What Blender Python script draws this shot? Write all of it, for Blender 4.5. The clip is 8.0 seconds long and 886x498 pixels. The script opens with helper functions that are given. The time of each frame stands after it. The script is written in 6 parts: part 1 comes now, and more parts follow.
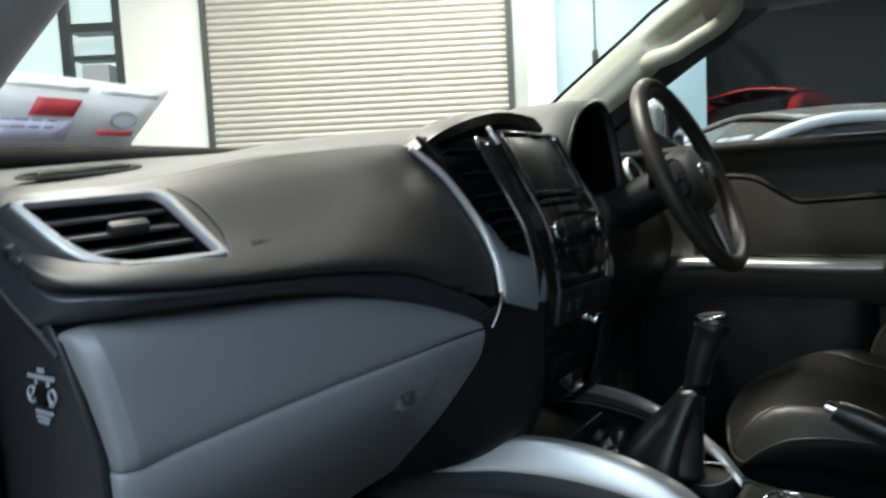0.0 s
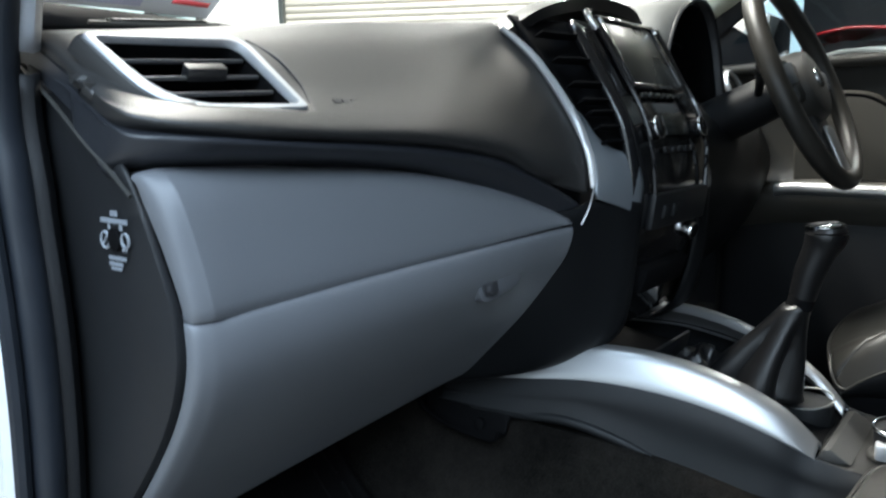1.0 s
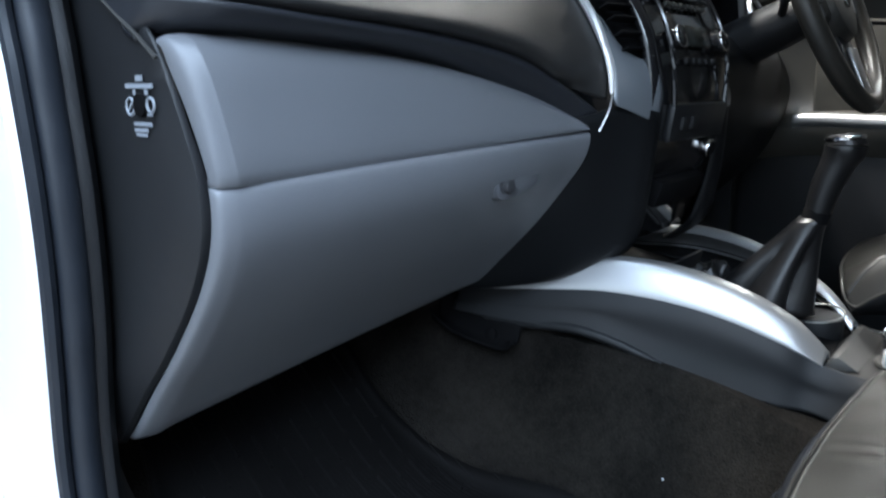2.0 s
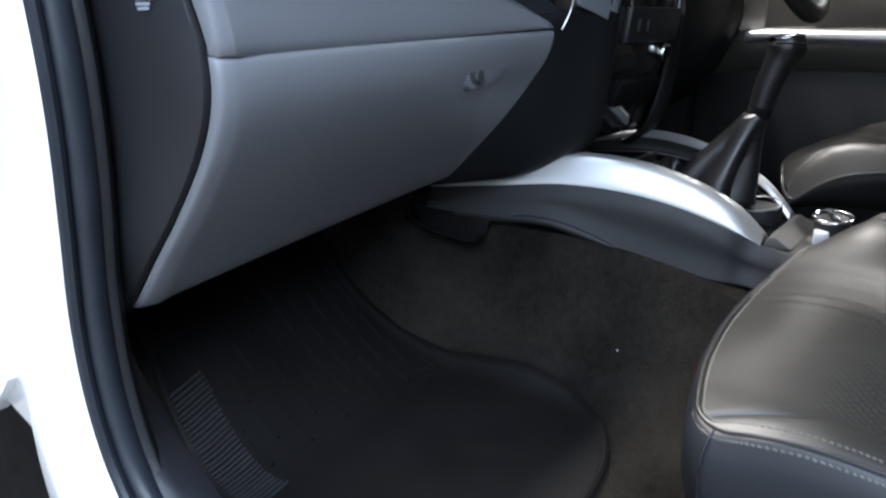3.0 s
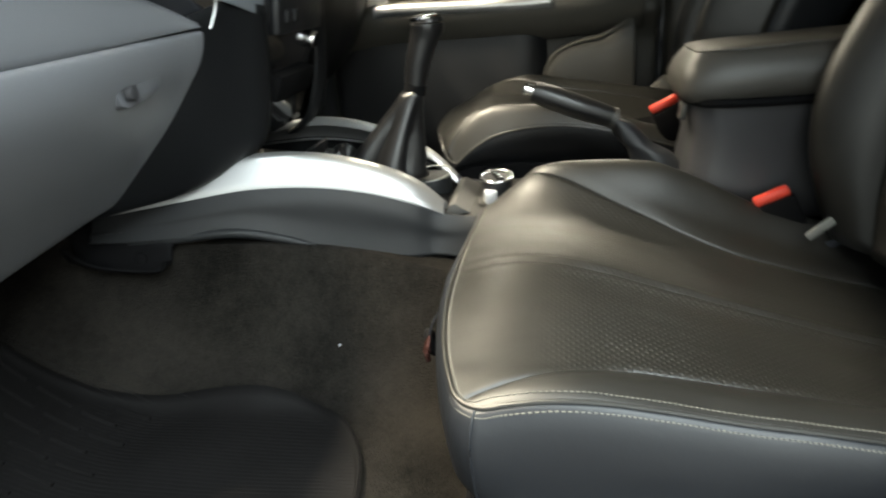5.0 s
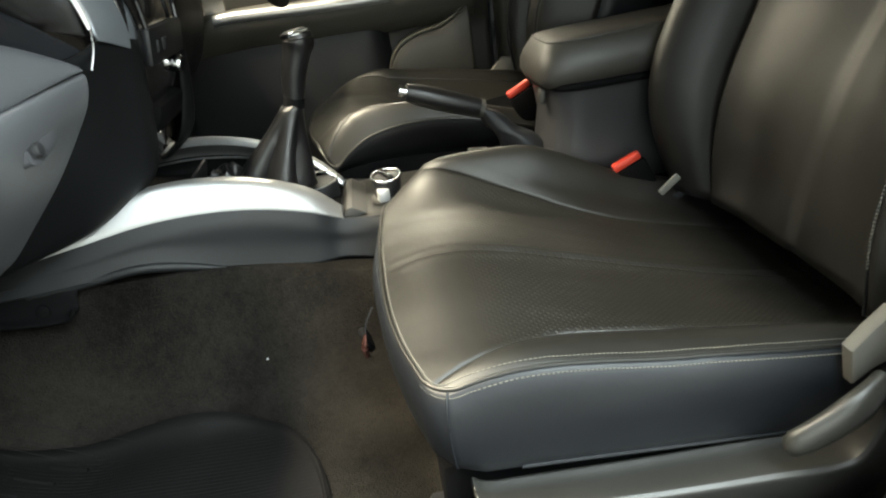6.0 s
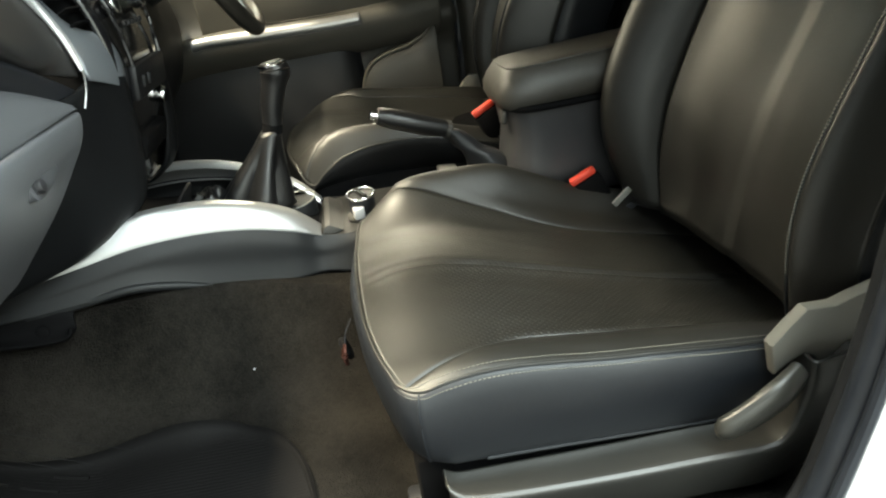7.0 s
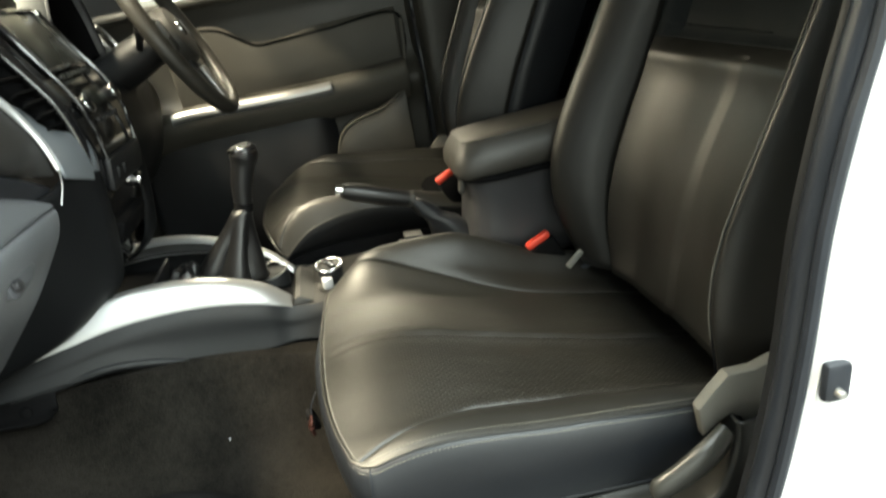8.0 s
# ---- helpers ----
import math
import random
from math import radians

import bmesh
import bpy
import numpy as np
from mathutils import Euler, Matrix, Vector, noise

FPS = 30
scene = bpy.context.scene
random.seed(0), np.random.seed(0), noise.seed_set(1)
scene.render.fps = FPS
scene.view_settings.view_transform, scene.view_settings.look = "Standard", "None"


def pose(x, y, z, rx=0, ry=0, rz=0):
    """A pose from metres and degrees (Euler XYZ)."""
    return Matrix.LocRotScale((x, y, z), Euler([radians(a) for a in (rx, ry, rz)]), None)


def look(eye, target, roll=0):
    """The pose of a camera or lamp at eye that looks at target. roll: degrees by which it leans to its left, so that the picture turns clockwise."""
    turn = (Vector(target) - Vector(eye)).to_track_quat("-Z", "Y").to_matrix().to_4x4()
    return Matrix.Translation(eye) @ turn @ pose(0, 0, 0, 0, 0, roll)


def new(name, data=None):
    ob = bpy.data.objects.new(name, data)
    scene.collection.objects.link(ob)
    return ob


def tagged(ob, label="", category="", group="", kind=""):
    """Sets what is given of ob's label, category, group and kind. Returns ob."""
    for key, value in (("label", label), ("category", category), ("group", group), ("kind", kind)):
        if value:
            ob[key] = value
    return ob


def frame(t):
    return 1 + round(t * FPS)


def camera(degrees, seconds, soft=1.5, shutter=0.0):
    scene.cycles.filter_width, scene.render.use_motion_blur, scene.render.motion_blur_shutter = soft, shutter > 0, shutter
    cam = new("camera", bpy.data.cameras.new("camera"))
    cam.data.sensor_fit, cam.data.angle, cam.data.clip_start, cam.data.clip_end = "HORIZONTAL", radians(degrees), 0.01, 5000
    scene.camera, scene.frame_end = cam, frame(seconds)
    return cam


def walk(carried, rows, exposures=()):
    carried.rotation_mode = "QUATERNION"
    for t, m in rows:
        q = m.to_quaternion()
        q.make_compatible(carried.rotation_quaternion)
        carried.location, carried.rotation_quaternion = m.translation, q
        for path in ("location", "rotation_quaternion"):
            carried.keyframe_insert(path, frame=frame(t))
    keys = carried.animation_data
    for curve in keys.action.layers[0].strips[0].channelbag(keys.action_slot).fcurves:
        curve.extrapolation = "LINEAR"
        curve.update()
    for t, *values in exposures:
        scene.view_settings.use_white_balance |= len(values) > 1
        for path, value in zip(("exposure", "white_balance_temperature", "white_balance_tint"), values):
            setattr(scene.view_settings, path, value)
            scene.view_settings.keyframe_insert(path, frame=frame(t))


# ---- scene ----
SOFT = 2.1
EXPOSURES = [(0.0, -0.27, 6250, 7), (0.5, -0.15, 6150, 7), (1.0, 0.3, 6050, 8), (1.5, 0.6, 5900, 9), (3.0, 0.71, 6050, 15), (4.0, 1.03, 6600, 10), (5.0, 1.26, 7450, 7), (6.5, 1.27, 7550, 4), (8.0, 1.31, 7850, 3)]
SKY = 0.025
DAY, DAY_TINT = 95, (0.80, 0.92, 1.0)
OVERHEAD_FILL, FILL_TINT = 450, (0.71, 0.86, 1.0)
LAMP, LAMP_TINT = 140, (1.0, 0.94, 0.82)
# Ceiling fittings, out of view, weighted to brighten dashboard, seats and wall: place, turn and share of the full
# output.
LAMPS = ((-0.1, 1.5, 4.5, 0, 1.4), (-0.2, 2.4, 4.5, 0, 1.4), (4.4, -0.4, 4.5, 90, 0.9), (3.6, 4.6, 4.5, -55, 0.6), (5.4, 2.0, 4.5, -55, 0.8), (1.9, 5.3, 4.5, -55, 0.9), (5.0, 3.3, 4.5, -55, 0.8))
WALL_FAR, WALL_TURN = 8.2, 0.0
WHITE_CAR = (3.98, 0.87, -48, 1.66)
RED_CAR = (8.2, 1.74, -10, 2.27)
cam = camera(64.0, 8.0, soft=SOFT, shutter=0.5)
PATH = [
    (0, (-0.997, 0.003, 1.336), (0.645, 1.13, 1.157), -2.9),
    (0.5, (-0.975, 0.043, 1.294), (0.589, 1.263, 1.038), -2.0),
    (1, (-0.973, 0.053, 1.265), (0.54, 1.318, 0.934), -1.2),
    (1.5, (-0.977, 0.057, 1.234), (0.495, 1.355, 0.847), -0.7),
    (3, (-1.063, 0.006, 1.159), (0.442, 1.172, 0.547), -0.2),
    (3.5, (-1.098, -0.008, 1.145), (0.433, 1.084, 0.462), 0.1),
    (4, (-1.087, -0.003, 1.171), (0.616, 0.779, 0.473), 1.0),
    (4.5, (-1.04, 0.028, 1.176), (0.78, 0.536, 0.522), -1.0),
    (5, (-1.044, 0.064, 1.183), (0.8, 0.382, 0.478), -3.9),
    (5.2, (-1.058, 0.078, 1.188), (0.800, 0.262, 0.470), -5.0),
    (6.3, (-1.124, 0.162, 1.254), (0.694, 0.005, 0.445), -8.2),
    (6.5, (-1.14, 0.152, 1.257), (0.689, 0.003, 0.462), -8.8),
    (7, (-1.176, 0.142, 1.285), (0.647, -0.043, 0.482), -8.7),
    (7.5, (-1.198, 0.116, 1.311), (0.62, -0.092, 0.502), -9.2),
    (8, (-1.224, 0.077, 1.348), (0.633, -0.128, 0.633), -10.8),
]
walk(cam, [(t, look(eye, target, roll)) for t, eye, target, roll in PATH], EXPOSURES)

# ---- light ----
world = bpy.data.worlds.new("world")
scene.world = world
world.use_nodes = True
wn = world.node_tree.nodes
sky = wn.new("ShaderNodeTexSky")
sky.sky_type, sky.sun_disc = "NISHITA", False
sky.sun_elevation, sky.sun_rotation = radians(42), radians(235)
world.node_tree.links.new(sky.outputs[0], wn["Background"].inputs[0])
wn["Background"].inputs[1].default_value = SKY


# ---- materials ----
def material(name, base, rough=0.5, metal=0.0, var=0.25, scale=8.0, grain=0.0, grain_scale=900.0, coat=0.0, tint=None, spec=0.5):
    """A principled surface: slow stains, a fine grain and a grain relief."""
    m = bpy.data.materials.new(name)
    m.use_nodes = True
    n, l = m.node_tree.nodes, m.node_tree.links
    b = n["Principled BSDF"]
    b.inputs["Metallic"].default_value = metal
    b.inputs["Coat Weight"].default_value = coat
    b.inputs["Coat Roughness"].default_value = 0.06
    b.inputs["Specular IOR Level"].default_value = spec
    co = n.new("ShaderNodeTexCoord")
    big, fine = n.new("ShaderNodeTexNoise"), n.new("ShaderNodeTexNoise")
    big.inputs["Scale"].default_value, big.inputs["Detail"].default_value = scale, 6
    fine.inputs["Scale"].default_value, fine.inputs["Detail"].default_value = grain_scale, 2
    l.new(co.outputs["Object"], big.inputs["Vector"])
    l.new(co.outputs["Object"], fine.inputs["Vector"])
    mix = n.new("ShaderNodeMix")
    mix.data_type = "RGBA"
    other = tint or tuple(min(1.0, c * (1 + var)) for c in base)
    low = tuple(c * (1 - var) for c in base)
    mix.inputs[6].default_value, mix.inputs[7].default_value = (*low, 1), (*other, 1)
    l.new(big.outputs[0], mix.inputs[0])
    l.new(mix.outputs[2], b.inputs["Base Color"])
    ramp = n.new("ShaderNodeMapRange")
    ramp.inputs[1].default_value, ramp.inputs[2].default_value = 0.3, 0.7
    ramp.inputs[3].default_value, ramp.inputs[4].default_value = max(0.02, rough * 0.88), min(1, rough * 1.12)
    l.new(big.outputs[0], ramp.inputs[0])
    l.new(ramp.outputs[0], b.inputs["Roughness"])
    if grain:
        bump = n.new("ShaderNodeBump")
        bump.inputs["Strength"].default_value, bump.inputs["Distance"].default_value = grain, 0.0006
        l.new(fine.outputs[0], bump.inputs["Height"])
        l.new(bump.outputs[0], b.inputs["Normal"])
    return m


def leather(name, base, holes=False, spec=0.58):
    """Leather: cell grain, soft creases and, on the middle panels, rows of small holes."""
    m = material(name, base, 0.44, var=0.22, scale=5, spec=spec)
    n, l = m.node_tree.nodes, m.node_tree.links
    co = n.new("ShaderNodeTexCoord")
    cell, crease = n.new("ShaderNodeTexVoronoi"), n.new("ShaderNodeTexNoise")
    cell.inputs["Scale"].default_value = 760
    crease.inputs["Scale"].default_value, crease.inputs["Detail"].default_value = 22, 5
    l.new(co.outputs["Object"], cell.inputs["Vector"])
    l.new(co.outputs["Object"], crease.inputs["Vector"])
    a, b = n.new("ShaderNodeBump"), n.new("ShaderNodeBump")
    a.inputs["Strength"].default_value, a.inputs["Distance"].default_value = 0.12, 0.0004
    b.inputs["Strength"].default_value, b.inputs["Distance"].default_value = 0.22, 0.004
    l.new(cell.outputs["Distance"], a.inputs["Height"])
    l.new(crease.outputs[0], b.inputs["Height"])
    l.new(b.outputs[0], a.inputs["Normal"])
    last = a
    if holes:
        dots, rot = n.new("ShaderNodeTexVoronoi"), n.new("ShaderNodeMapping")
        dots.inputs["Scale"].default_value, dots.inputs["Randomness"].default_value = 165, 0.0
        rot.inputs["Rotation"].default_value = (0, 0, radians(45))
        l.new(co.outputs["Object"], rot.inputs[0])
        flat = n.new("ShaderNodeVectorMath")
        flat.operation = "MULTIPLY"
        flat.inputs[1].default_value = (1, 1, 0)
        l.new(rot.outputs[0], flat.inputs[0])
        l.new(flat.outputs[0], dots.inputs["Vector"])
        step = n.new("ShaderNodeMapRange")
        step.inputs[1].default_value, step.inputs[2].default_value = 0.22, 0.34
        l.new(dots.outputs["Distance"], step.inputs[0])
        c = n.new("ShaderNodeBump")
        c.inputs["Strength"].default_value, c.inputs["Distance"].default_value = 0.50, 0.0013
        # The holes end short of the smooth front roll.
        sep, fade, mul = n.new("ShaderNodeSeparateXYZ"), n.new("ShaderNodeMapRange"), n.new("ShaderNodeMath")
        l.new(co.outputs["Object"], sep.inputs[0])
        fade.inputs[1].default_value, fade.inputs[2].default_value = 0.085, 0.020
        l.new(sep.outputs[1], fade.inputs[0])
        mul.operation = "MULTIPLY"
        l.new(step.outputs[0], mul.inputs[0])
        l.new(fade.outputs[0], mul.inputs[1])
        # They are finer beyond the middle seam.
        half, both = n.new("ShaderNodeMapRange"), n.new("ShaderNodeMath")
        half.inputs[1].default_value, half.inputs[2].default_value = -0.350, -0.325
        half.inputs[3].default_value, half.inputs[4].default_value = 1.0, 0.30
        l.new(sep.outputs[0], half.inputs[0])
        both.operation = "MULTIPLY"
        l.new(mul.outputs[0], both.inputs[0])
        l.new(half.outputs[0], both.inputs[1])
        l.new(both.outputs[0], c.inputs["Height"])
        l.new(a.outputs[0], c.inputs["Normal"])
        last = c
    l.new(last.outputs[0], n["Principled BSDF"].inputs["Normal"])
    return m


def carpet(name, base, tint):
    m = material(name, base, 0.95, var=0.6, scale=7, grain=1.0, grain_scale=420, tint=tint, spec=0.06)
    n, l = m.node_tree.nodes, m.node_tree.links
    mix = [k for k in n if k.type == "MIX"][0]
    big = mix.inputs[0].links[0].from_node
    # Worn blotches at hand size broken up by tufts.
    tuft, add, spread = n.new("ShaderNodeTexNoise"), n.new("ShaderNodeMath"), n.new("ShaderNodeMapRange")
    tuft.inputs["Scale"].default_value, tuft.inputs["Detail"].default_value = 75, 4
    l.new(big.inputs["Vector"].links[0].from_socket, tuft.inputs["Vector"])
    add.operation = "MULTIPLY_ADD"
    add.inputs[1].default_value = 0.36
    l.new(tuft.outputs[0], add.inputs[0])
    l.new(big.outputs[0], add.inputs[2])
    pile = n.new("ShaderNodeTexNoise")
    pile.inputs["Scale"].default_value, pile.inputs["Detail"].default_value = 330, 3
    l.new(big.inputs["Vector"].links[0].from_socket, pile.inputs["Vector"])
    fuzz = n.new("ShaderNodeMath")
    fuzz.operation, fuzz.inputs[1].default_value = "MULTIPLY_ADD", 0.50
    l.new(pile.outputs[0], fuzz.inputs[0])
    l.new(add.outputs[0], fuzz.inputs[2])
    add = fuzz
    spread.inputs[1].default_value, spread.inputs[2].default_value = 0.68, 1.14
    l.new(add.outputs[0], spread.inputs[0])
    l.new(spread.outputs[0], mix.inputs[0])
    for node in n:
        if node.type == "BUMP":
            node.inputs["Distance"].default_value = 0.004
    return m


def clear_glass(name, colour):
    m = bpy.data.materials.new(name)
    m.use_nodes = True
    n, l = m.node_tree.nodes, m.node_tree.links
    out = n["Material Output"]
    see, shine, mix = n.new("ShaderNodeBsdfTransparent"), n.new("ShaderNodeBsdfGlossy"), n.new("ShaderNodeMixShader")
    see.inputs[0].default_value = (*colour, 1)
    shine.inputs["Roughness"].default_value = 0.03
    mix.inputs[0].default_value = 0.04
    l.new(see.outputs[0], mix.inputs[1])
    l.new(shine.outputs[0], mix.inputs[2])
    l.new(mix.outputs[0], out.inputs[0])
    return m


def glow(name, colour, strength):
    m = bpy.data.materials.new(name)
    m.use_nodes = True
    b = m.node_tree.nodes["Principled BSDF"]
    b.inputs["Base Color"].default_value = (*colour, 1)
    b.inputs["Emission Color"].default_value = (*colour, 1)
    b.inputs["Emission Strength"].default_value = strength
    return m


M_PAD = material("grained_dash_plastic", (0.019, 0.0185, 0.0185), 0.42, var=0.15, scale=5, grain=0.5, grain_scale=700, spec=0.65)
# Paler than the face: windscreen light on the up-facing pads is in this colour.
M_TOP = material("grained_pad_top_light", (0.085, 0.085, 0.080), 0.62, var=0.15, scale=5, grain=0.5, grain_scale=600)
M_GLOVE = material("charcoal_panel_plastic", (0.141, 0.146, 0.159), 0.42, var=0.10, scale=4, grain=0.35, grain_scale=900)
M_LATCH = material("latch_plastic", (0.088, 0.091, 0.099), 0.46, var=0.10, scale=14, grain=0.35, grain_scale=700)
M_DARK = material("dark_trim_plastic", (0.011, 0.0115, 0.013), 0.46, var=0.2, scale=9, grain=0.4, grain_scale=800, spec=0.35)
# Darker copy of the trim colours, standing for shade deep in the cab.
M_SHADEBLACK = material("shade_black_plastic", (0.0060, 0.0065, 0.0074), 0.50, var=0.2, scale=9, grain=0.4, grain_scale=800, spec=0.20)
M_END = material("grained_end_plastic", (0.013, 0.0135, 0.015), 0.48, var=0.2, scale=9, grain=0.4, grain_scale=800, spec=0.35)
# Navy tone: shade of the down-facing lip and dashboard end, put into the colour.
M_LIP = material("lip_plastic_shaded", (0.020, 0.0215, 0.026), 0.36, var=0.15, scale=9, grain=0.4, grain_scale=800)
M_SIDE = material("console_side_plastic", (0.0125, 0.0133, 0.0145), 0.50, var=0.15, scale=7, grain=0.4, grain_scale=800, spec=0.28)
M_SILVER = material("satin_silver", (0.44, 0.445, 0.45), 0.34, 0.75, var=0.06, scale=14, grain=0.08, grain_scale=1500)
M_BLADE = material("bright_satin_trim", (0.66, 0.67, 0.69), 0.34, 0.5, var=0.05, scale=14)
M_KICK = material("blue_black_sill_plastic", (0.018, 0.0188, 0.0225), 0.5, var=0.15, scale=9, grain=0.4, grain_scale=800, spec=0.35)
M_VENT = material("silver_vent_trim", (0.44, 0.45, 0.47), 0.36, 0.55, var=0.05, scale=14)
M_BLUESILVER = material("satin_grey_silver", (0.23, 0.25, 0.275), 0.40, 0.5, var=0.06, scale=14)
M_CHROME = material("polished_chrome", (0.75, 0.75, 0.76), 0.10, 1.0, var=0.05, scale=30)
M_PIANO = material("gloss_black", (0.010, 0.010, 0.011), 0.12, var=0.3, scale=12, coat=0.6)
M_SCREEN = material("matt_screen_glass", (0.020, 0.022, 0.020), 0.28, var=0.2, scale=6)
M_SLAT = material("vent_slat_plastic", (0.034, 0.034, 0.037), 0.40, var=0.15, scale=20)
M_LEATHER = leather("black_leather", (0.0105, 0.0100, 0.0085))
M_PERF = leather("perforated_black_leather", (0.0120, 0.0114, 0.0096), holes=True)
# Paler than the seats: the sheen on the armrest lid is in this colour.
M_LID = leather("lid_leather_with_sheen", (0.045, 0.042, 0.037))
M_SKIRT = leather("smooth_black_leather", (0.0078, 0.0092, 0.0118), spec=0.42)
# Duller, darker and bluer than the back panel's leather.
M_SHOULDER = material("matt_blue_black_panel", (0.0070, 0.0100, 0.0115), 0.72, var=0.2, scale=14, grain=0.5, grain_scale=600, spec=0.25)
M_VINYL = material("boot_vinyl", (0.007, 0.007, 0.0075), 0.33, var=0.3, scale=18, grain=0.4, grain_scale=500)
M_RIM = material("wheel_rim_leather", (0.034, 0.032, 0.028), 0.36, var=0.25, scale=14, grain=0.5, grain_scale=700)
M_STITCH = material("grey_thread", (0.15, 0.145, 0.125), 0.8, var=0.2, scale=200)
M_CARPET = carpet("dark_carpet", (0.0084, 0.0077, 0.0070), (0.0225, 0.0200, 0.0174))
M_MAT = material("black_rubber_mat", (0.0058, 0.0055, 0.0056), 0.62, var=0.35, scale=10, grain=0.7, grain_scale=350, spec=0.09)
M_SEAL = material("black_rubber_seal", (0.0165, 0.0195, 0.0255), 0.38, var=0.25, scale=30, spec=0.4)
M_WHITE = material("white_car_paint", (0.80, 0.81, 0.82), 0.22, var=0.02, scale=3, coat=0.8)
M_HEADLINING = material("grey_headlining", (0.26, 0.25, 0.22), 0.9, var=0.08, scale=12, grain=0.5, grain_scale=300)
M_CREAM = material("cream_pillar_plastic", (0.40, 0.40, 0.32), 0.55, var=0.08, scale=8, grain=0.4, grain_scale=600)
M_BLUEGREY = material("grey_pillar_plastic", (0.34, 0.35, 0.37), 0.55, var=0.08, scale=8, grain=0.3, grain_scale=600)
M_DOOR = material("door_card_plastic", (0.034, 0.032, 0.0268), 0.46, var=0.15, scale=6, grain=0.45, grain_scale=700)
M_GREY = material("mid_grey_plastic", (0.040, 0.039, 0.036), 0.48, var=0.12, scale=12, grain=0.4, grain_scale=800)
M_RED = material("red_plastic", (0.72, 0.06, 0.035), 0.38, var=0.1, scale=40)
M_PLATE = material("dull_grey_metal", (0.26, 0.26, 0.24), 0.45, 0.3, var=0.12, scale=40)
M_STEEL = material("dull_steel", (0.45, 0.45, 0.44), 0.35, 0.9, var=0.2, scale=60)
M_LABEL = material("pale_label_ink", (0.24, 0.26, 0.29), 0.6, var=0.1, scale=60)
# For black parts, and for recesses and gaps whose shade is put into the colour.
M_HOLLOW = material("black_and_recess_shade", (0.004, 0.004, 0.0045), 0.8, var=0.3, scale=12, spec=0.08)
M_PAPER = material("white_paper", (0.68, 0.69, 0.72), 0.45, var=0.04, scale=9)
for node in [M_PAPER.node_tree]:
    see, both = node.nodes.new("ShaderNodeBsdfTranslucent"), node.nodes.new("ShaderNodeMixShader")
    see.inputs[0].default_value, both.inputs[0].default_value = (0.80, 0.82, 0.86, 1), 0.35
    node.links.new(node.nodes["Principled BSDF"].outputs[0], both.inputs[1])
    node.links.new(see.outputs[0], both.inputs[2])
    node.links.new(both.outputs[0], node.nodes["Material Output"].inputs[0])
M_INKRED = material("red_print", (0.55, 0.05, 0.06), 0.5, var=0.12, scale=70)
M_INKGREY = material("grey_print", (0.30, 0.31, 0.36), 0.5, var=0.12, scale=70)
M_INKLILAC = material("lilac_print", (0.50, 0.50, 0.66), 0.5, var=0.1, scale=40)
M_GLASS = clear_glass("windscreen_glass", (0.93, 0.96, 0.95))
M_SIDEGLASS = clear_glass("tinted_side_glass", (0.60, 0.70, 0.77))
M_CONCRETE = material("grey_floor_paint", (0.20, 0.20, 0.20), 0.40, var=0.25, scale=1.2, grain=0.3, grain_scale=60)
M_WALL = material("white_painted_wall", (0.87, 0.87, 0.85), 0.8, var=0.04, scale=1.5, grain=0.3, grain_scale=50)
M_SHUTTER = material("beige_shutter_steel", (0.50, 0.475, 0.43), 0.45, 0.1, var=0.07, scale=3)
M_BLACKWALL = material("charcoal_wall", (0.035, 0.037, 0.040), 0.7, var=0.2, scale=1.0)
M_FRAME = material("dark_window_frame", (0.05, 0.06, 0.06), 0.4, var=0.2, scale=6)
M_POST = material("pale_grey_steel", (0.42, 0.44, 0.44), 0.5, 0.1, var=0.06, scale=4)
M_PALEBLUE = material("pale_blue_board", (0.50, 0.66, 0.74), 0.5, var=0.12, scale=1.5)
M_REDPAINT = material("red_car_paint", (0.33, 0.018, 0.022), 0.25, var=0.1, scale=3, coat=0.8)
# Reflections and shade on the white car's roof and windscreen, as one taupe colour.
M_TAUPE = material("taupe_reflection_and_shade", (0.20, 0.185, 0.17), 0.25, var=0.15, scale=2)
M_TINT = material("tinted_car_glass", (0.030, 0.034, 0.036), 0.10, var=0.2, scale=2)
M_TYRE = material("tyre_rubber", (0.025, 0.025, 0.025), 0.8, var=0.2, scale=20)


# ---- shapes ----
def spline(points, count):
    """A smooth line through the points, in count even steps of their parameter."""
    pts = [Vector(p) for p in points]
    out = []
    for i in range(count):
        t = i / (count - 1) * (len(pts) - 1)
        k = min(int(t), len(pts) - 2)
        f = t - k
        p0, p1, p2, p3 = pts[max(k - 1, 0)], pts[k], pts[k + 1], pts[min(k + 2, len(pts) - 1)]
        out.append(0.5 * ((2 * p1) + (p2 - p0) * f + (2 * p0 - 5 * p1 + 4 * p2 - p3) * f * f + (3 * p1 - p0 - 3 * p2 + p3) * f ** 3))
    return out


def sheet(rows, wrap=False):
    """A bmesh of the quads between rows of places."""
    bm = bmesh.new()
    grid = [[bm.verts.new(p) for p in row] for row in rows]
    for a, b in zip(grid, grid[1:]):
        n = len(a)
        for i in range(n if wrap else n - 1):
            j = (i + 1) % n
            try:
                bm.faces.new((a[i], a[j], b[j], b[i]))
            except ValueError:
                pass
    bmesh.ops.remove_doubles(bm, verts=bm.verts, dist=1e-5)
    bmesh.ops.recalc_face_normals(bm, faces=bm.faces)
    return bm


def loft(stations, across, along):
    """A smooth sheet over stations, each a short list of places."""
    fine = [spline(s, across) for s in stations]
    return sheet([list(r) for r in zip(*[spline(c, along) for c in zip(*fine)])])


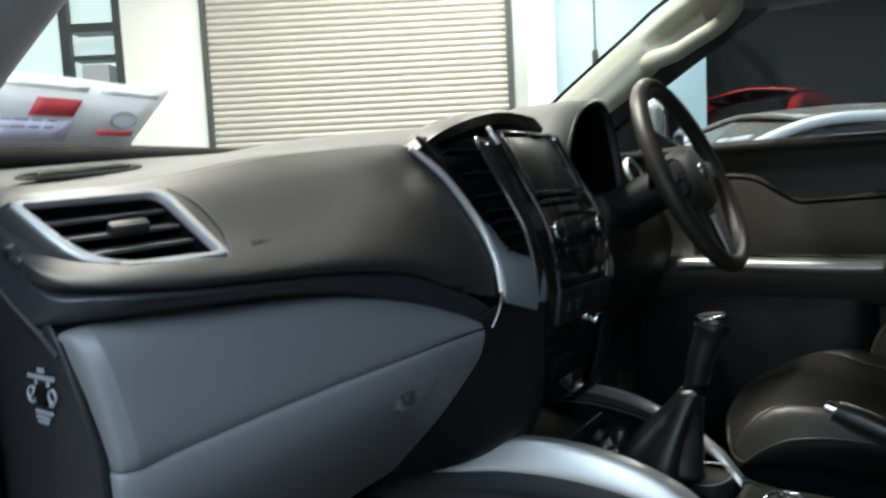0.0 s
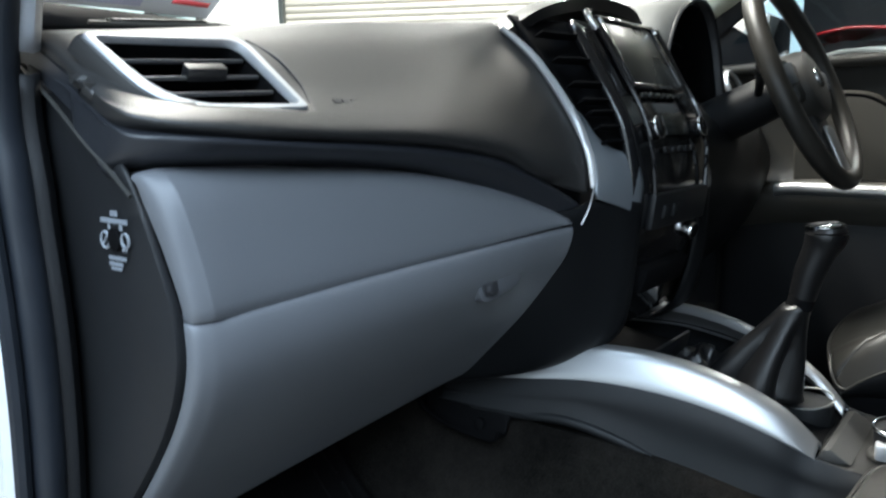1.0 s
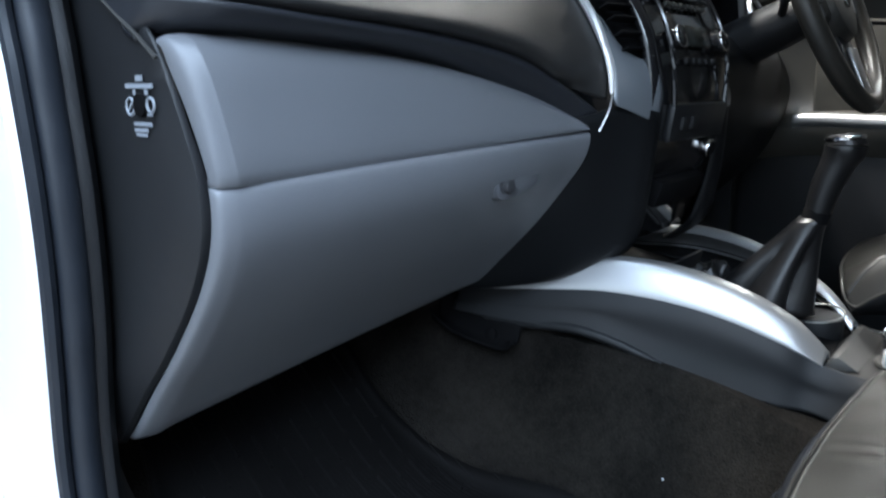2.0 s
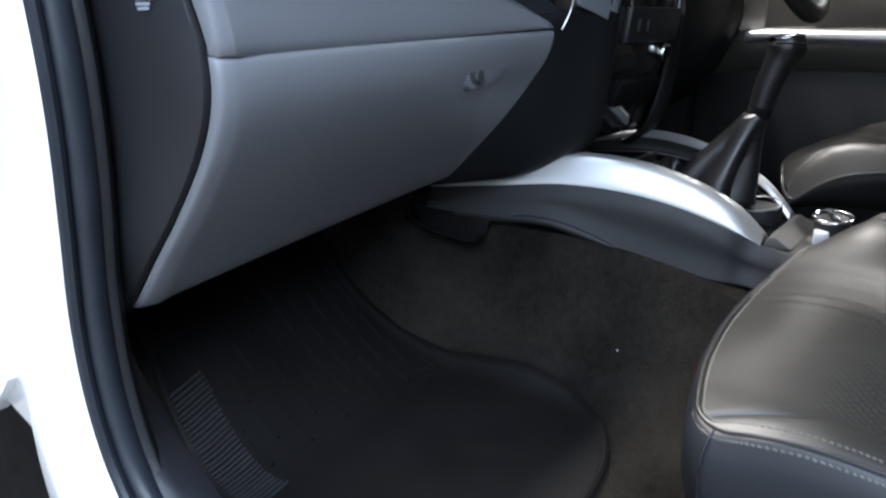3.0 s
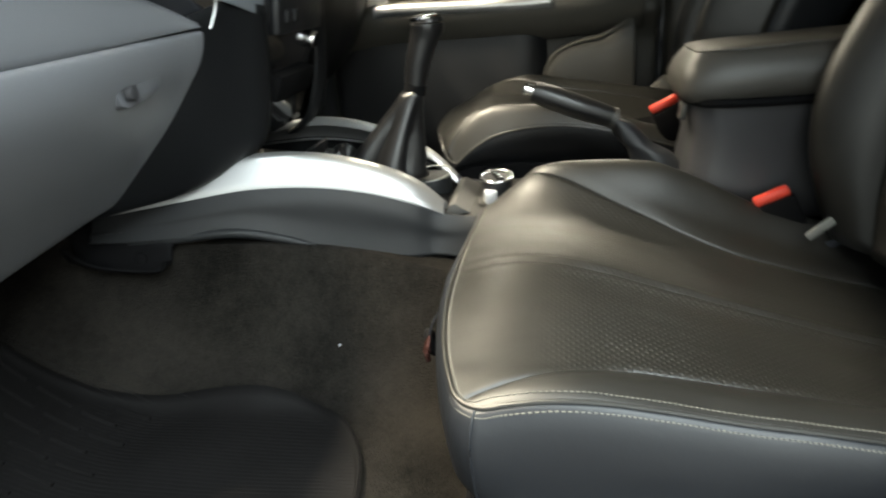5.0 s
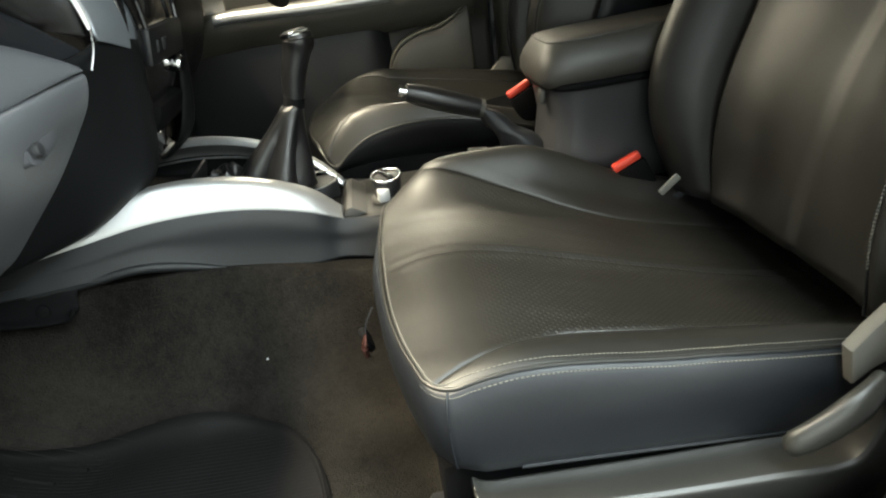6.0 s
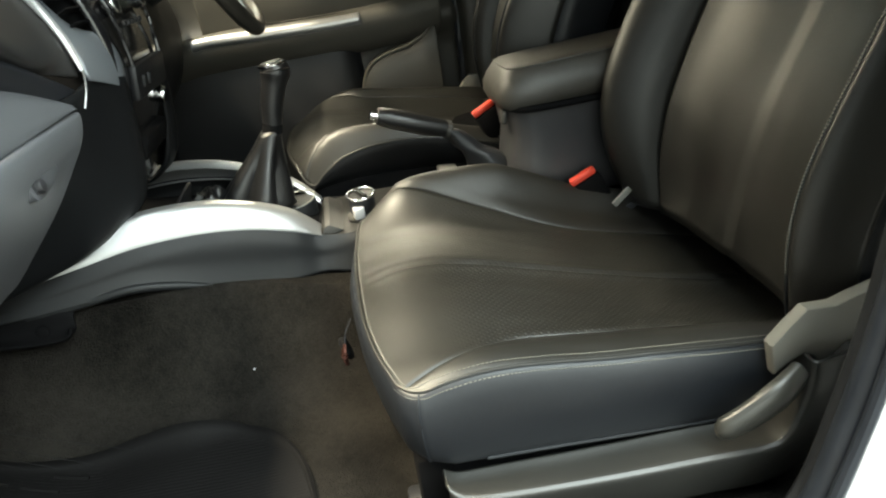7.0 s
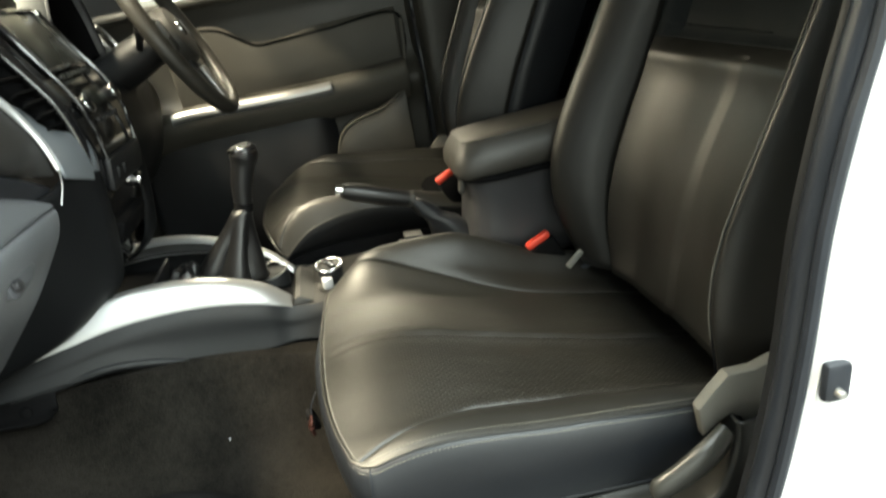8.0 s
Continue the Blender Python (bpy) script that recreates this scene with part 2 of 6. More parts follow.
def tube(path, radius, count=24, segs=10, flat=1.0, up=(0, 0, 1)):
    """A round or flattened bar along a smooth path. radius: one number, or one for each given point."""
    line = spline(path, count)
    radii = [radius] * count if isinstance(radius, (int, float)) else [v.x for v in spline([(r, 0, 0) for r in radius], count)]
    rows = []
    for i, p in enumerate(line):
        d = (line[min(i + 1, count - 1)] - line[max(i - 1, 0)]).normalized()
        side = d.cross(Vector(up))
        side = side.normalized() if side.length > 1e-4 else Vector((1, 0, 0))
        top = side.cross(d)
        rows.append([p + radii[i] * (math.cos(a) * side + flat * math.sin(a) * top) for a in [2 * math.pi * k / segs for k in range(segs)]])
    bm = sheet(rows, wrap=True)
    bmesh.ops.holes_fill(bm, edges=[e for e in bm.edges if e.is_boundary])
    return bm


def ring_of(center, axis_m, radius, thick, segs=48, sides=12, squash=1.0):
    rows = []
    for i in range(segs + 1):
        a = 2 * math.pi * i / segs
        rows.append([axis_m @ Vector(((radius + thick * math.cos(b)) * math.cos(a), (radius + thick * math.cos(b)) * math.sin(a) * squash, thick * math.sin(b))) + Vector(center)
                     for b in [2 * math.pi * k / sides for k in range(sides)]])
    return sheet(rows, wrap=True)


def block(size, m=None, bevel=0.004, steps=2):
    """A box with rounded edges."""
    bm = bmesh.new()
    bmesh.ops.create_cube(bm, size=1)
    bmesh.ops.scale(bm, vec=size, verts=bm.verts)
    if bevel:
        bmesh.ops.bevel(bm, geom=list(bm.edges), offset=min(bevel, min(size) * 0.45), segments=steps, affect="EDGES", profile=0.5)
    if m is not None:
        bmesh.ops.transform(bm, matrix=m, verts=bm.verts)
    return bm


def slab(outline, axis, low, high, bevel=0.0):
    """A plate: a closed outline in the two other axes, from low to high along axis."""
    bm = bmesh.new()
    put = {"x": lambda a, b, c: (c, a, b), "y": lambda a, b, c: (a, c, b), "z": lambda a, b, c: (a, b, c)}[axis]
    ends = [[bm.verts.new(put(a, b, c)) for a, b in outline] for c in (low, high)]
    for e in ends:
        bm.faces.new(e)
    n = len(outline)
    for i in range(n):
        bm.faces.new((ends[0][i], ends[0][(i + 1) % n], ends[1][(i + 1) % n], ends[1][i]))
    bmesh.ops.recalc_face_normals(bm, faces=bm.faces)
    if bevel:
        rim = [e for f in bm.faces if len(f.verts) == n and n > 4 or f.index < 2 for e in f.edges]
        bmesh.ops.bevel(bm, geom=list(set(rim)), offset=bevel, segments=2, affect="EDGES", profile=0.5)
    return bm


def disc(radius, depth, m, segs=28, bevel=0.002, top=1.0):
    bm = bmesh.new()
    bmesh.ops.create_cone(bm, cap_ends=True, segments=segs, radius1=radius, radius2=radius * top, depth=depth)
    if bevel:
        bmesh.ops.bevel(bm, geom=[e for e in bm.edges if any(len(f.verts) > 4 for f in e.link_faces)], offset=bevel, segments=2, affect="EDGES", profile=0.5)
    bmesh.ops.transform(bm, matrix=m, verts=bm.verts)
    return bm


def joined(*meshes):
    """Several pieces of one part in one bmesh."""
    whole = bmesh.new()
    for bm in meshes:
        me = bpy.data.meshes.new("piece")
        bm.to_mesh(me)
        bm.free()
        whole.from_mesh(me)
        bpy.data.meshes.remove(me)
    return whole


def part(name, bm, mat, parent=None, label="", solid=0.0, smooth=True, offset=-1.0):
    me = bpy.data.meshes.new(name)
    bm.to_mesh(me)
    bm.free()
    me.materials.append(mat)
    ob = new(name, me)
    if smooth:
        me.polygons.foreach_set("use_smooth", [True] * len(me.polygons))
        me.set_sharp_from_angle(angle=radians(38))
    if solid:
        mod = ob.modifiers.new("thickness", "SOLIDIFY")
        mod.thickness, mod.offset = solid, offset
    if parent is not None:
        ob.parent = parent
        ob.matrix_parent_inverse = parent.matrix_world.inverted()
    if label:
        ob["label"] = label
    return ob


def thing(name, place, label, category, group="", kind=""):
    ob = new(name)
    ob.location = place
    ob.empty_display_size = 0.05
    bpy.context.view_layer.update()
    return tagged(ob, label, category, group, kind)


def lerp(a, b, t):
    return a + (b - a) * t


# ---- hall round the vehicle ----
def hall():
    # The wall with the roller shutter stands square to the first view.
    ahead, right = Vector((0.825, 0.566, 0)), Vector((0.566, -0.825, 0))
    foot = Vector((-1.0, 0, 0)) + WALL_FAR * ahead
    turn = Matrix((right, ahead, (0, 0, 1))).transposed().to_4x4()
    base = Matrix.Translation(foot) @ turn @ pose(0, 0, 0, 0, 0, WALL_TURN)

    def wall_piece(name, s0, s1, z0, z1, mat, d0=0.0, d1=0.2, parent=None, label="", bevel=0.0):
        bm = block((s1 - s0, d1 - d0, z1 - z0), Matrix.Translation(((s0 + s1) / 2, (d0 + d1) / 2, (z0 + z1) / 2)), bevel)
        bmesh.ops.transform(bm, matrix=base, verts=bm.verts)
        return part(name, bm, mat, parent, label, smooth=False)

    ground = part("ground", block((60, 60, 0.2), Matrix.Translation((0, 0, -0.1)), 0), M_CONCRETE, smooth=False)
    tagged(ground, "grey painted concrete floor of the hall", "floor", kind="structure")
    wall = wall_piece("wall_north", -3.50, -2.60, 0, 4.6, M_WALL)
    tagged(wall, "white painted wall beside the roller shutter", "wall", kind="structure")
    wall_piece("wall_left_end", -14, -6.6, 0, 4.6, M_WALL, parent=wall)
    wall_piece("wall_below_window", -6.6, -3.50, 0, 1.0, M_WALL, parent=wall)
    wall_piece("wall_above_window", -6.6, -3.50, 4.2, 4.6, M_WALL, parent=wall)
    wall_piece("wall_above_shutter", -2.60, 1.06, 4.1, 4.6, M_WALL, parent=wall)
    wall_piece("wall_pier", 1.06, 1.38, 0, 4.6, M_WALL, parent=wall)
    wall_piece("shutter_guide", 0.84, 0.90, 0, 4.1, M_FRAME, -0.05, 0.15, parent=wall, label="dark steel shutter guide", bevel=0.006)
    wall_piece("shutter_guide", -2.60, -2.55, 0, 4.1, M_FRAME, -0.05, 0.15, parent=wall, label="dark steel shutter guide", bevel=0.006)
    wall_piece("corner_post", 0.90, 1.06, 0, 4.1, M_POST, -0.02, 0.15, parent=wall, label="pale grey steel post", bevel=0.006)
    board = wall_piece("wall_east", 1.38, 3.2, 0, 4.6, M_PALEBLUE, 0.3, 0.45)
    tagged(board, "pale blue painted wall panel", "wall", kind="structure")
    wall_piece("hanging_cord", 1.885, 1.900, 2.75, 4.1, M_GREY, 0.25, 0.265, parent=board)
    wall_piece("cord_weight", 1.86, 1.92, 2.65, 2.82, M_GREY, 0.23, 0.29, parent=board, bevel=0.01)
    dark = wall_piece("wall_south", 2.6, 18, 0, 4.6, M_BLACKWALL, 2.0, 2.2)
    tagged(dark, "dark charcoal wall at the back of the hall", "wall", kind="structure")
    # Roller shutter: one curved slat after another.
    shutter = thing("roller_shutter", base @ Vector((-0.86, 0.05, 0)), "closed beige steel roller shutter with curved slats", "roller shutter")
    pitch = 0.074
    prof = [(0.0, 0.0), (-0.010, 0.008), (-0.018, 0.026), (-0.018, 0.044), (-0.010, 0.060), (0.0, 0.067), (0.006, 0.072)]
    rows = []
    for s in (-2.56, 0.86):
        rows.append([base @ Vector((s, 0.06 + d, z)) for d, z in prof])
    bm = sheet(rows)
    me = bpy.data.meshes.new("slat")
    bm.to_mesh(me)
    bm.free()
    me.materials.append(M_SHUTTER)
    me.polygons.foreach_set("use_smooth", [True] * len(me.polygons))
    for i in range(55):
        ob = new("slat", me)
        ob.location = (0, 0, pitch * i + 0.02)
        ob.parent = shutter
        ob.matrix_parent_inverse = shutter.matrix_world.inverted()
    # Window with a dark frame and a shelf behind it.
    win = thing("window_1", base @ Vector((-5.0, 0.1, 1.0)), "dark-framed window in the white wall with shelving behind", "window", kind="structure")
    for s, w in ((-6.6, 0.10), (-4.22, 0.11), (-3.61, 0.10)):
        wall_piece("window_frame", s, s + w, 1.0, 4.2, M_FRAME, 0.03, 0.12, parent=win, bevel=0.004)
    for z, h, s0 in ((1.0, 0.10, -6.6), (4.1, 0.10, -6.6)):
        wall_piece("window_rail", s0, -3.51, z, z + h, M_FRAME, 0.035, 0.115, parent=win, bevel=0.004)
    for z, h in ((3.28, 0.10), (2.97, 0.05), (2.66, 0.05)):
        wall_piece("shelf", -4.15, -3.58, z, z + h, M_FRAME, 0.10, 0.36, parent=win, bevel=0.004)
    wall_piece("shelf_box", -4.05, -3.74, 2.71, 2.92, M_PAPER, 0.13, 0.34, parent=win, label="pale box on the shelf", bevel=0.01)
    wall_piece("pane", -6.6, -3.51, 1.0, 4.2, M_PALEGLASS, 0.60, 0.62, parent=win, label="bright greenish light behind the glass")
    # Roof of the hall, stopping short on the near side for the overhead fill.
    ceiling = part("ceiling", block((24.9, 36, 0.2), Matrix.Translation((11.55, 0, 4.7)), 0), M_WALL, smooth=False)
    tagged(ceiling, "white hall ceiling", "ceiling", kind="structure")
    # Open glazed front of the hall on the near side, through which the daylight comes.
    front = part("wall_west", joined(block((0.3, 36, 0.5), Matrix.Translation((-6, 0, 4.45)), 0), block((0.3, 7, 4.6), Matrix.Translation((-6, 14.5, 2.3)), 0), block((0.3, 7, 4.6), Matrix.Translation((-6, -14.5, 2.3)), 0)), M_WALL, smooth=False)
    tagged(front, "white front wall of the hall with a wide opening", "wall", kind="structure")
    end = part("wall_rear", block((30, 0.3, 4.6), Matrix.Translation((9, -9, 2.3)), 0), M_WALL, smooth=False)
    tagged(end, "plain white rear wall of the hall", "wall", kind="structure")
    day = new("daylight", bpy.data.lights.new("daylight", "AREA"))
    day.data.shape, day.data.size, day.data.size_y = "RECTANGLE", 6.5, 3.6
    day.data.energy, day.data.color = DAY, DAY_TINT
    day.matrix_world = look((-5.8, -1.0, 2.2), (0, 0.0, 1.2))
    # Added area lamp, unseen, brightening dashboard, seat and floor from above the doorway.
    top = new("overhead_fill", bpy.data.lights.new("overhead_fill", "AREA"))
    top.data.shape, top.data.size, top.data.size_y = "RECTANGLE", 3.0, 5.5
    top.data.energy, top.data.color = OVERHEAD_FILL, FILL_TINT
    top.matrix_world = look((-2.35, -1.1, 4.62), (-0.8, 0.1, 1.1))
    return base, wall_piece


M_PALEGLASS = glow("bright_window_light", (0.62, 0.74, 0.72), 1.1)
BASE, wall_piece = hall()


def ceiling_light(place, turn, share):
    """A long tube fitting under the hall ceiling."""
    ob = thing("ceiling_light", place, "long white ceiling light fitting out of view, switched on", "ceiling light", "ceiling lights")
    m = Matrix.Translation(place) @ pose(0, 0, 0, 0, 0, turn)
    part("housing", block((1.7, 0.34, 0.06), m @ Matrix.Translation((0, 0, 0.07)), 0.01), M_WALL, ob)
    part("diffuser", block((1.6, 0.28, 0.02), m @ Matrix.Translation((0, 0, 0.03)), 0.006), M_TUBE, ob, "glowing diffuser")
    lamp = new("tube_light", bpy.data.lights.new("tube_light", "AREA"))
    lamp.data.shape, lamp.data.size, lamp.data.size_y = "RECTANGLE", 1.6, 0.28
    lamp.data.energy, lamp.data.color = LAMP * share, LAMP_TINT
    lamp.matrix_world = m
    lamp.parent = ob
    lamp.matrix_parent_inverse = ob.matrix_world.inverted()


M_TUBE = glow("tube_glow", (1.0, 0.95, 0.86), 4)
for spot in LAMPS:
    ceiling_light(spot[:3], *spot[3:])


def parked_car(name, m, paint, length, width, height, label, banner, top, glass, brow):
    """A parked car: lofted body, cabin, glass, wheels."""
    ob = thing(name, m.translation, label, "car")
    bonnet, waist = 0.58 * height, 0.60 * height

    def station(x, w, low, high):
        return [m @ Vector((x, y * w, z)) for y, z in ((-1, low), (-1.0, lerp(low, high, 0.6)), (-0.86, high), (0, high * 1.02), (0.86, high), (1.0, lerp(low, high, 0.6)), (1, low))]

    half = width / 2
    body = [station(-length / 2, half * 0.80, 0.35, 0.62), station(-length / 2 + 0.12, half * 0.92, 0.25, bonnet * 0.9), station(-length * 0.22, half, 0.22, bonnet * 1.02),
            station(-length * 0.05, half, 0.22, waist), station(length * 0.3, half, 0.22, waist), station(length / 2 - 0.1, half * 0.95, 0.25, waist * 0.98), station(length / 2, half * 0.85, 0.35, 0.6)]
    part("body", sheet([spline(s, 25) for s in body]), paint, ob, solid=0.02)
    roof_y, x0, x1, x2, x3 = half * 0.74, -length * 0.30, -length * 0.04, length * 0.28, length * 0.42

    def pillar(x, w, z):
        return [m @ Vector((x, y, z + dz)) for y, dz in ((-w, -0.02), (-w * 0.9, 0.02), (0, 0.085), (w * 0.9, 0.02), (w, -0.02))]

    part("roof", loft([pillar(x1, roof_y, height - 0.06), pillar(lerp(x1, x2, 0.5), roof_y, height - 0.02), pillar(x2, roof_y, height - 0.07)], 15, 12), top, ob, "roof panel; on the white car its shade is in the colour", solid=0.03)
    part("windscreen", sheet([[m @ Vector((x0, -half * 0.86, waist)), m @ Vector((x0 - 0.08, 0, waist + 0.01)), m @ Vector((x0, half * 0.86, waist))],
                              [m @ Vector((x1, -roof_y, height - brow * 0.67)), m @ Vector((x1 - 0.04, 0, height + 0.06 - brow * 0.67)), m @ Vector((x1, roof_y, height - brow * 0.67))]]), glass, ob, "windscreen; on the white car its reflection is in the colour", solid=0.01)
    part("rear_window", sheet([[m @ Vector((x3, -half * 0.86, waist)), m @ Vector((x3, half * 0.86, waist))], [m @ Vector((x2, -roof_y, height - 0.08)), m @ Vector((x2, roof_y, height - 0.08))]]), M_TINT, ob, solid=0.01)
    for side in (-1, 1):
        low, high = side * half * 0.93, side * roof_y
        part("side_window", sheet([[m @ Vector((x0 + 0.15, low, waist)), m @ Vector((x3 - 0.12, low, waist))], [m @ Vector((x1 + 0.08, high, height - brow)), m @ Vector((x2 - 0.05, high, height - brow))]]), M_TINT, ob, solid=0.01)
        rail = [(x0 - 0.04, low * 0.97, waist - 0.02), (lerp(x0, x1, 0.50), lerp(low, high, 0.5), lerp(waist, height, 0.52)), (x1, high, height - 0.62 * brow - 0.02), (lerp(x1, x2, 0.4), high, height - 0.5 * brow), (x2, high, height - 0.58 * brow - 0.01), (lerp(x2, x3, 0.5), lerp(high, low, 0.5), lerp(height, waist, 0.48)), (x3, low * 0.97, waist - 0.02)]
        part("roof_rail", tube([m @ Vector(p) for p in rail], [0.034, 0.034, brow * 0.28, brow * 0.28, brow * 0.28, 0.034, 0.034], 60, 10), paint, ob, "painted pillars and roof edge in one arch")
        for x in (-length * 0.32, length * 0.31):
            wheel = part("wheel", disc(0.33, 0.2, m @ Matrix.Translation((x, side * (half - 0.09), 0.33)) @ pose(0, 0, 0, 90), 28, 0.03), M_TYRE, ob)
            part("rim", disc(0.21, 0.03, m @ Matrix.Translation((x, side * (half + 0.01), 0.33)) @ pose(0, 0, 0, 90), 20, 0.008), M_STEEL, wheel)
    if banner:
        bars = [block((0.012, w, 0.045), m @ Matrix.Translation((lerp(x0, x1, 0.84) - 0.05, y, lerp(waist, height - 0.08, 0.84) + 0.030)) @ pose(0, 0, 0, 0, 60), 0.002) for y, w in ((-0.42, 0.2), (-0.15, 0.26), (0.14, 0.2), (0.42, 0.24))]
        part("banner_print", joined(*bars), M_PAPER, ob, "white print along the top of the windscreen")
    return ob


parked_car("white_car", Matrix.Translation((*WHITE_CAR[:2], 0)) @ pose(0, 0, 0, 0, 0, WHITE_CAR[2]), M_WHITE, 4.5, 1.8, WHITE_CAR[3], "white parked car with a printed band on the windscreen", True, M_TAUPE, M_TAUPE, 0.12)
parked_car("red_van", Matrix.Translation((*RED_CAR[:2], 0)) @ pose(0, 0, 0, 0, 0, RED_CAR[2]), M_REDPAINT, 3.4, 1.45, RED_CAR[3], "red parked vehicle behind the white car", False, M_REDPAINT, M_TINT, 0.30)


# ---- cab shell ----
def floor_height(x, y):
    tunnel = min(1.0, max(0.0, (0.30 + 0.03 * min(1.0, max(0.0, (y - 0.33) / 0.12)) - abs(x)) / 0.14))
    toe = max(0.0, y - 0.56) ** 2 / (max(0.0, y - 0.56) + 0.22)
    sill = max(0.0, abs(x) - 0.66)
    rise = min(1.0, max(0.0, (y - 0.17) / 0.31))
    s, a = 0.57 * (x + 0.28) - 0.82 * (y - 0.335), 0.82 * (x + 0.28) + 0.57 * (y - 0.335)
    ruck = 0.010 * math.exp(-(s / 0.022) ** 2 - (a / 0.06) ** 2)
    return 0.665 + (0.145 + 0.055 * rise * rise * (3 - 2 * rise)) * tunnel ** 2 + 0.85 * toe + 1.2 * sill * sill + 0.004 * math.sin(19 * x + 7 * y) * math.sin(13 * y) + ruck


def cab():
    cab_floor = part("floor", sheet([[(x, y, floor_height(x, y)) for x in np.linspace(-0.735, 0.735, 130)] for y in np.linspace(-0.9, 1.08, 160)]), M_CARPET, solid=0.02)
    tagged(cab_floor, "dark brown-black carpet over cab floor and tunnel", "carpet", kind="structure")
    # Rubber seal round the open door and the painted frame outside it.
    seal_line = [(0.42, 1.66), (0.57, 1.48), (0.650, 1.32), (0.648, 1.22), (0.640, 1.12), (0.645, 1.02), (0.662, 0.90), (0.655, 0.79), (0.612, 0.70), (0.52, 0.655), (0.30, 0.64), (0.05, 0.64), (-0.09, 0.66),
                 (-0.204, 0.73), (-0.245, 0.84), (-0.273, 0.96), (-0.293, 1.09), (-0.319, 1.20), (-0.356, 1.34), (-0.40, 1.66)]
    jamb = thing("door_frame", (-0.78, 0.2, 0.64), "white painted door frame with black rubber seals", "door frame", kind="structure")
    def rear(y):
        # The run behind the seat lies further inboard.
        return 0.053 * min(1.0, max(0.0, (0.02 - y) / 0.19))

    part("door_seal", tube([(-0.767 + rear(y), y, z) for y, z in seal_line], 0.014, 150, 12, 1.0, (1, 0, 0)), M_SEAL, jamb, "black rubber door seal")
    cy, cz = 0.2, 1.15

    def grown(d, x):
        out = []
        for y, z in seal_line:
            v = Vector((y - cy, z - cz))
            n = v.normalized()
            out.append((x + rear(y), y + n.x * d, z + n.y * d))
        return spline(out, 150)

    part("seal_lip", tube([tuple(p) for p in grown(-0.004, -0.787)[::6]], 0.0065, 150, 8, 1.0, (1, 0, 0)), M_SEAL, jamb)
    # Inner trim: dark beside the opening, pale where it runs up into the windscreen pillar.
    rows = [grown(0.030, -0.736), grown(0.0, -0.742), grown(-0.006, -0.748), grown(-0.004, -0.760)]
    cut = next(i for i, p in enumerate(rows[1]) if p.z < 1.318)
    part("inner_trim", sheet([r[cut:] for r in rows]), M_DARK, jamb, "dark plastic inner door trim", solid=0.004)
    part("pillar_foot", sheet([r[:cut] for r in [grown(0.110, -0.705), grown(0.075, -0.722)] + rows]), M_BLUEGREY, jamb, "pale grey foot of the pillar trim", solid=0.004)

    def trimmed(row):
        # The frame ends above the wheel arch.
        return [Vector((p.x, min(p.y, 0.765 - 0.20 * max(0.0, 0.70 - p.z)) if p.z < 0.755 and p.y > 0.5 else p.y, p.z)) for p in row]

    part("painted_frame", sheet([grown(0.012, -0.775), grown(-0.002, -0.789), grown(0.004, -0.798), grown(0.05, -0.802), trimmed(grown(0.12, -0.804)), trimmed(grown(0.21, -0.806))]), M_WHITE, jamb, solid=0.004)
    # Scuff plate along the sill.
    part("sill_trim", loft([[(-0.765, y, 0.655), (-0.757, y, 0.667), (-0.745, y, 0.673), (-0.728, y, 0.675), (-0.712, y, 0.668)] for y in (-0.16, 0.1, 0.3, 0.5)] +
                           [[(-0.765, 0.60, 0.690), (-0.755, 0.60, 0.700), (-0.742, 0.60, 0.702), (-0.720, 0.605, 0.696), (-0.694, 0.61, 0.680)], [(-0.760, 0.645, 0.765), (-0.750, 0.652, 0.770), (-0.738, 0.660, 0.766), (-0.710, 0.685, 0.742), (-0.670, 0.715, 0.702)],
                            [(-0.757, 0.665, 0.86), (-0.745, 0.675, 0.868), (-0.738, 0.69, 0.868), (-0.722, 0.72, 0.85), (-0.700, 0.79, 0.79)]], 14, 44),
         M_KICK, jamb, "blue-black plastic sill trim", solid=0.004)
    striker = part("striker", block((0.012, 0.025, 0.038), Matrix.Translation((-0.754, -0.287, 0.967)) @ pose(0, 0, 0, 6), 0.005), M_SEAL, jamb, "black door striker")
    part("striker_pin", disc(0.004, 0.016, Matrix.Translation((-0.760, -0.285, 0.960)) @ pose(0, 0, 0, 0, 90), 12), M_STEEL, striker)
    # Closing shell: outer side, roof, back, bulkhead.
    shell = part("cab_roof", loft([[(-0.72, y, 1.70), (-0.55, y, 1.76), (0, y, 1.79), (0.55, y, 1.76), (0.72, y, 1.70)] for y in (0.42, 0.0, -0.5, -0.95)], 20, 12), M_HEADLINING, solid=0.03)
    tagged(shell, "grey headlining under the white roof", "roof", kind="structure")
    back = part("cab_back", slab([(-0.75, 0.6), (0.75, 0.6), (0.75, 1.72), (-0.75, 1.72)], "y", -0.98, -0.94), M_DARK, smooth=False)
    tagged(back, "dark rear wall of the cab", "wall", kind="structure")
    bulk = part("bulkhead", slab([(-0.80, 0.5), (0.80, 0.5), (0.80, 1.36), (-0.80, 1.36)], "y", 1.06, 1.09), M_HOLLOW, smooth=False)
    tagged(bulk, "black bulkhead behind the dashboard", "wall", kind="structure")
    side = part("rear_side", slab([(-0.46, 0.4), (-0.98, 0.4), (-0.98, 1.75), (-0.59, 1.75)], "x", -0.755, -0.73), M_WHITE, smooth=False)
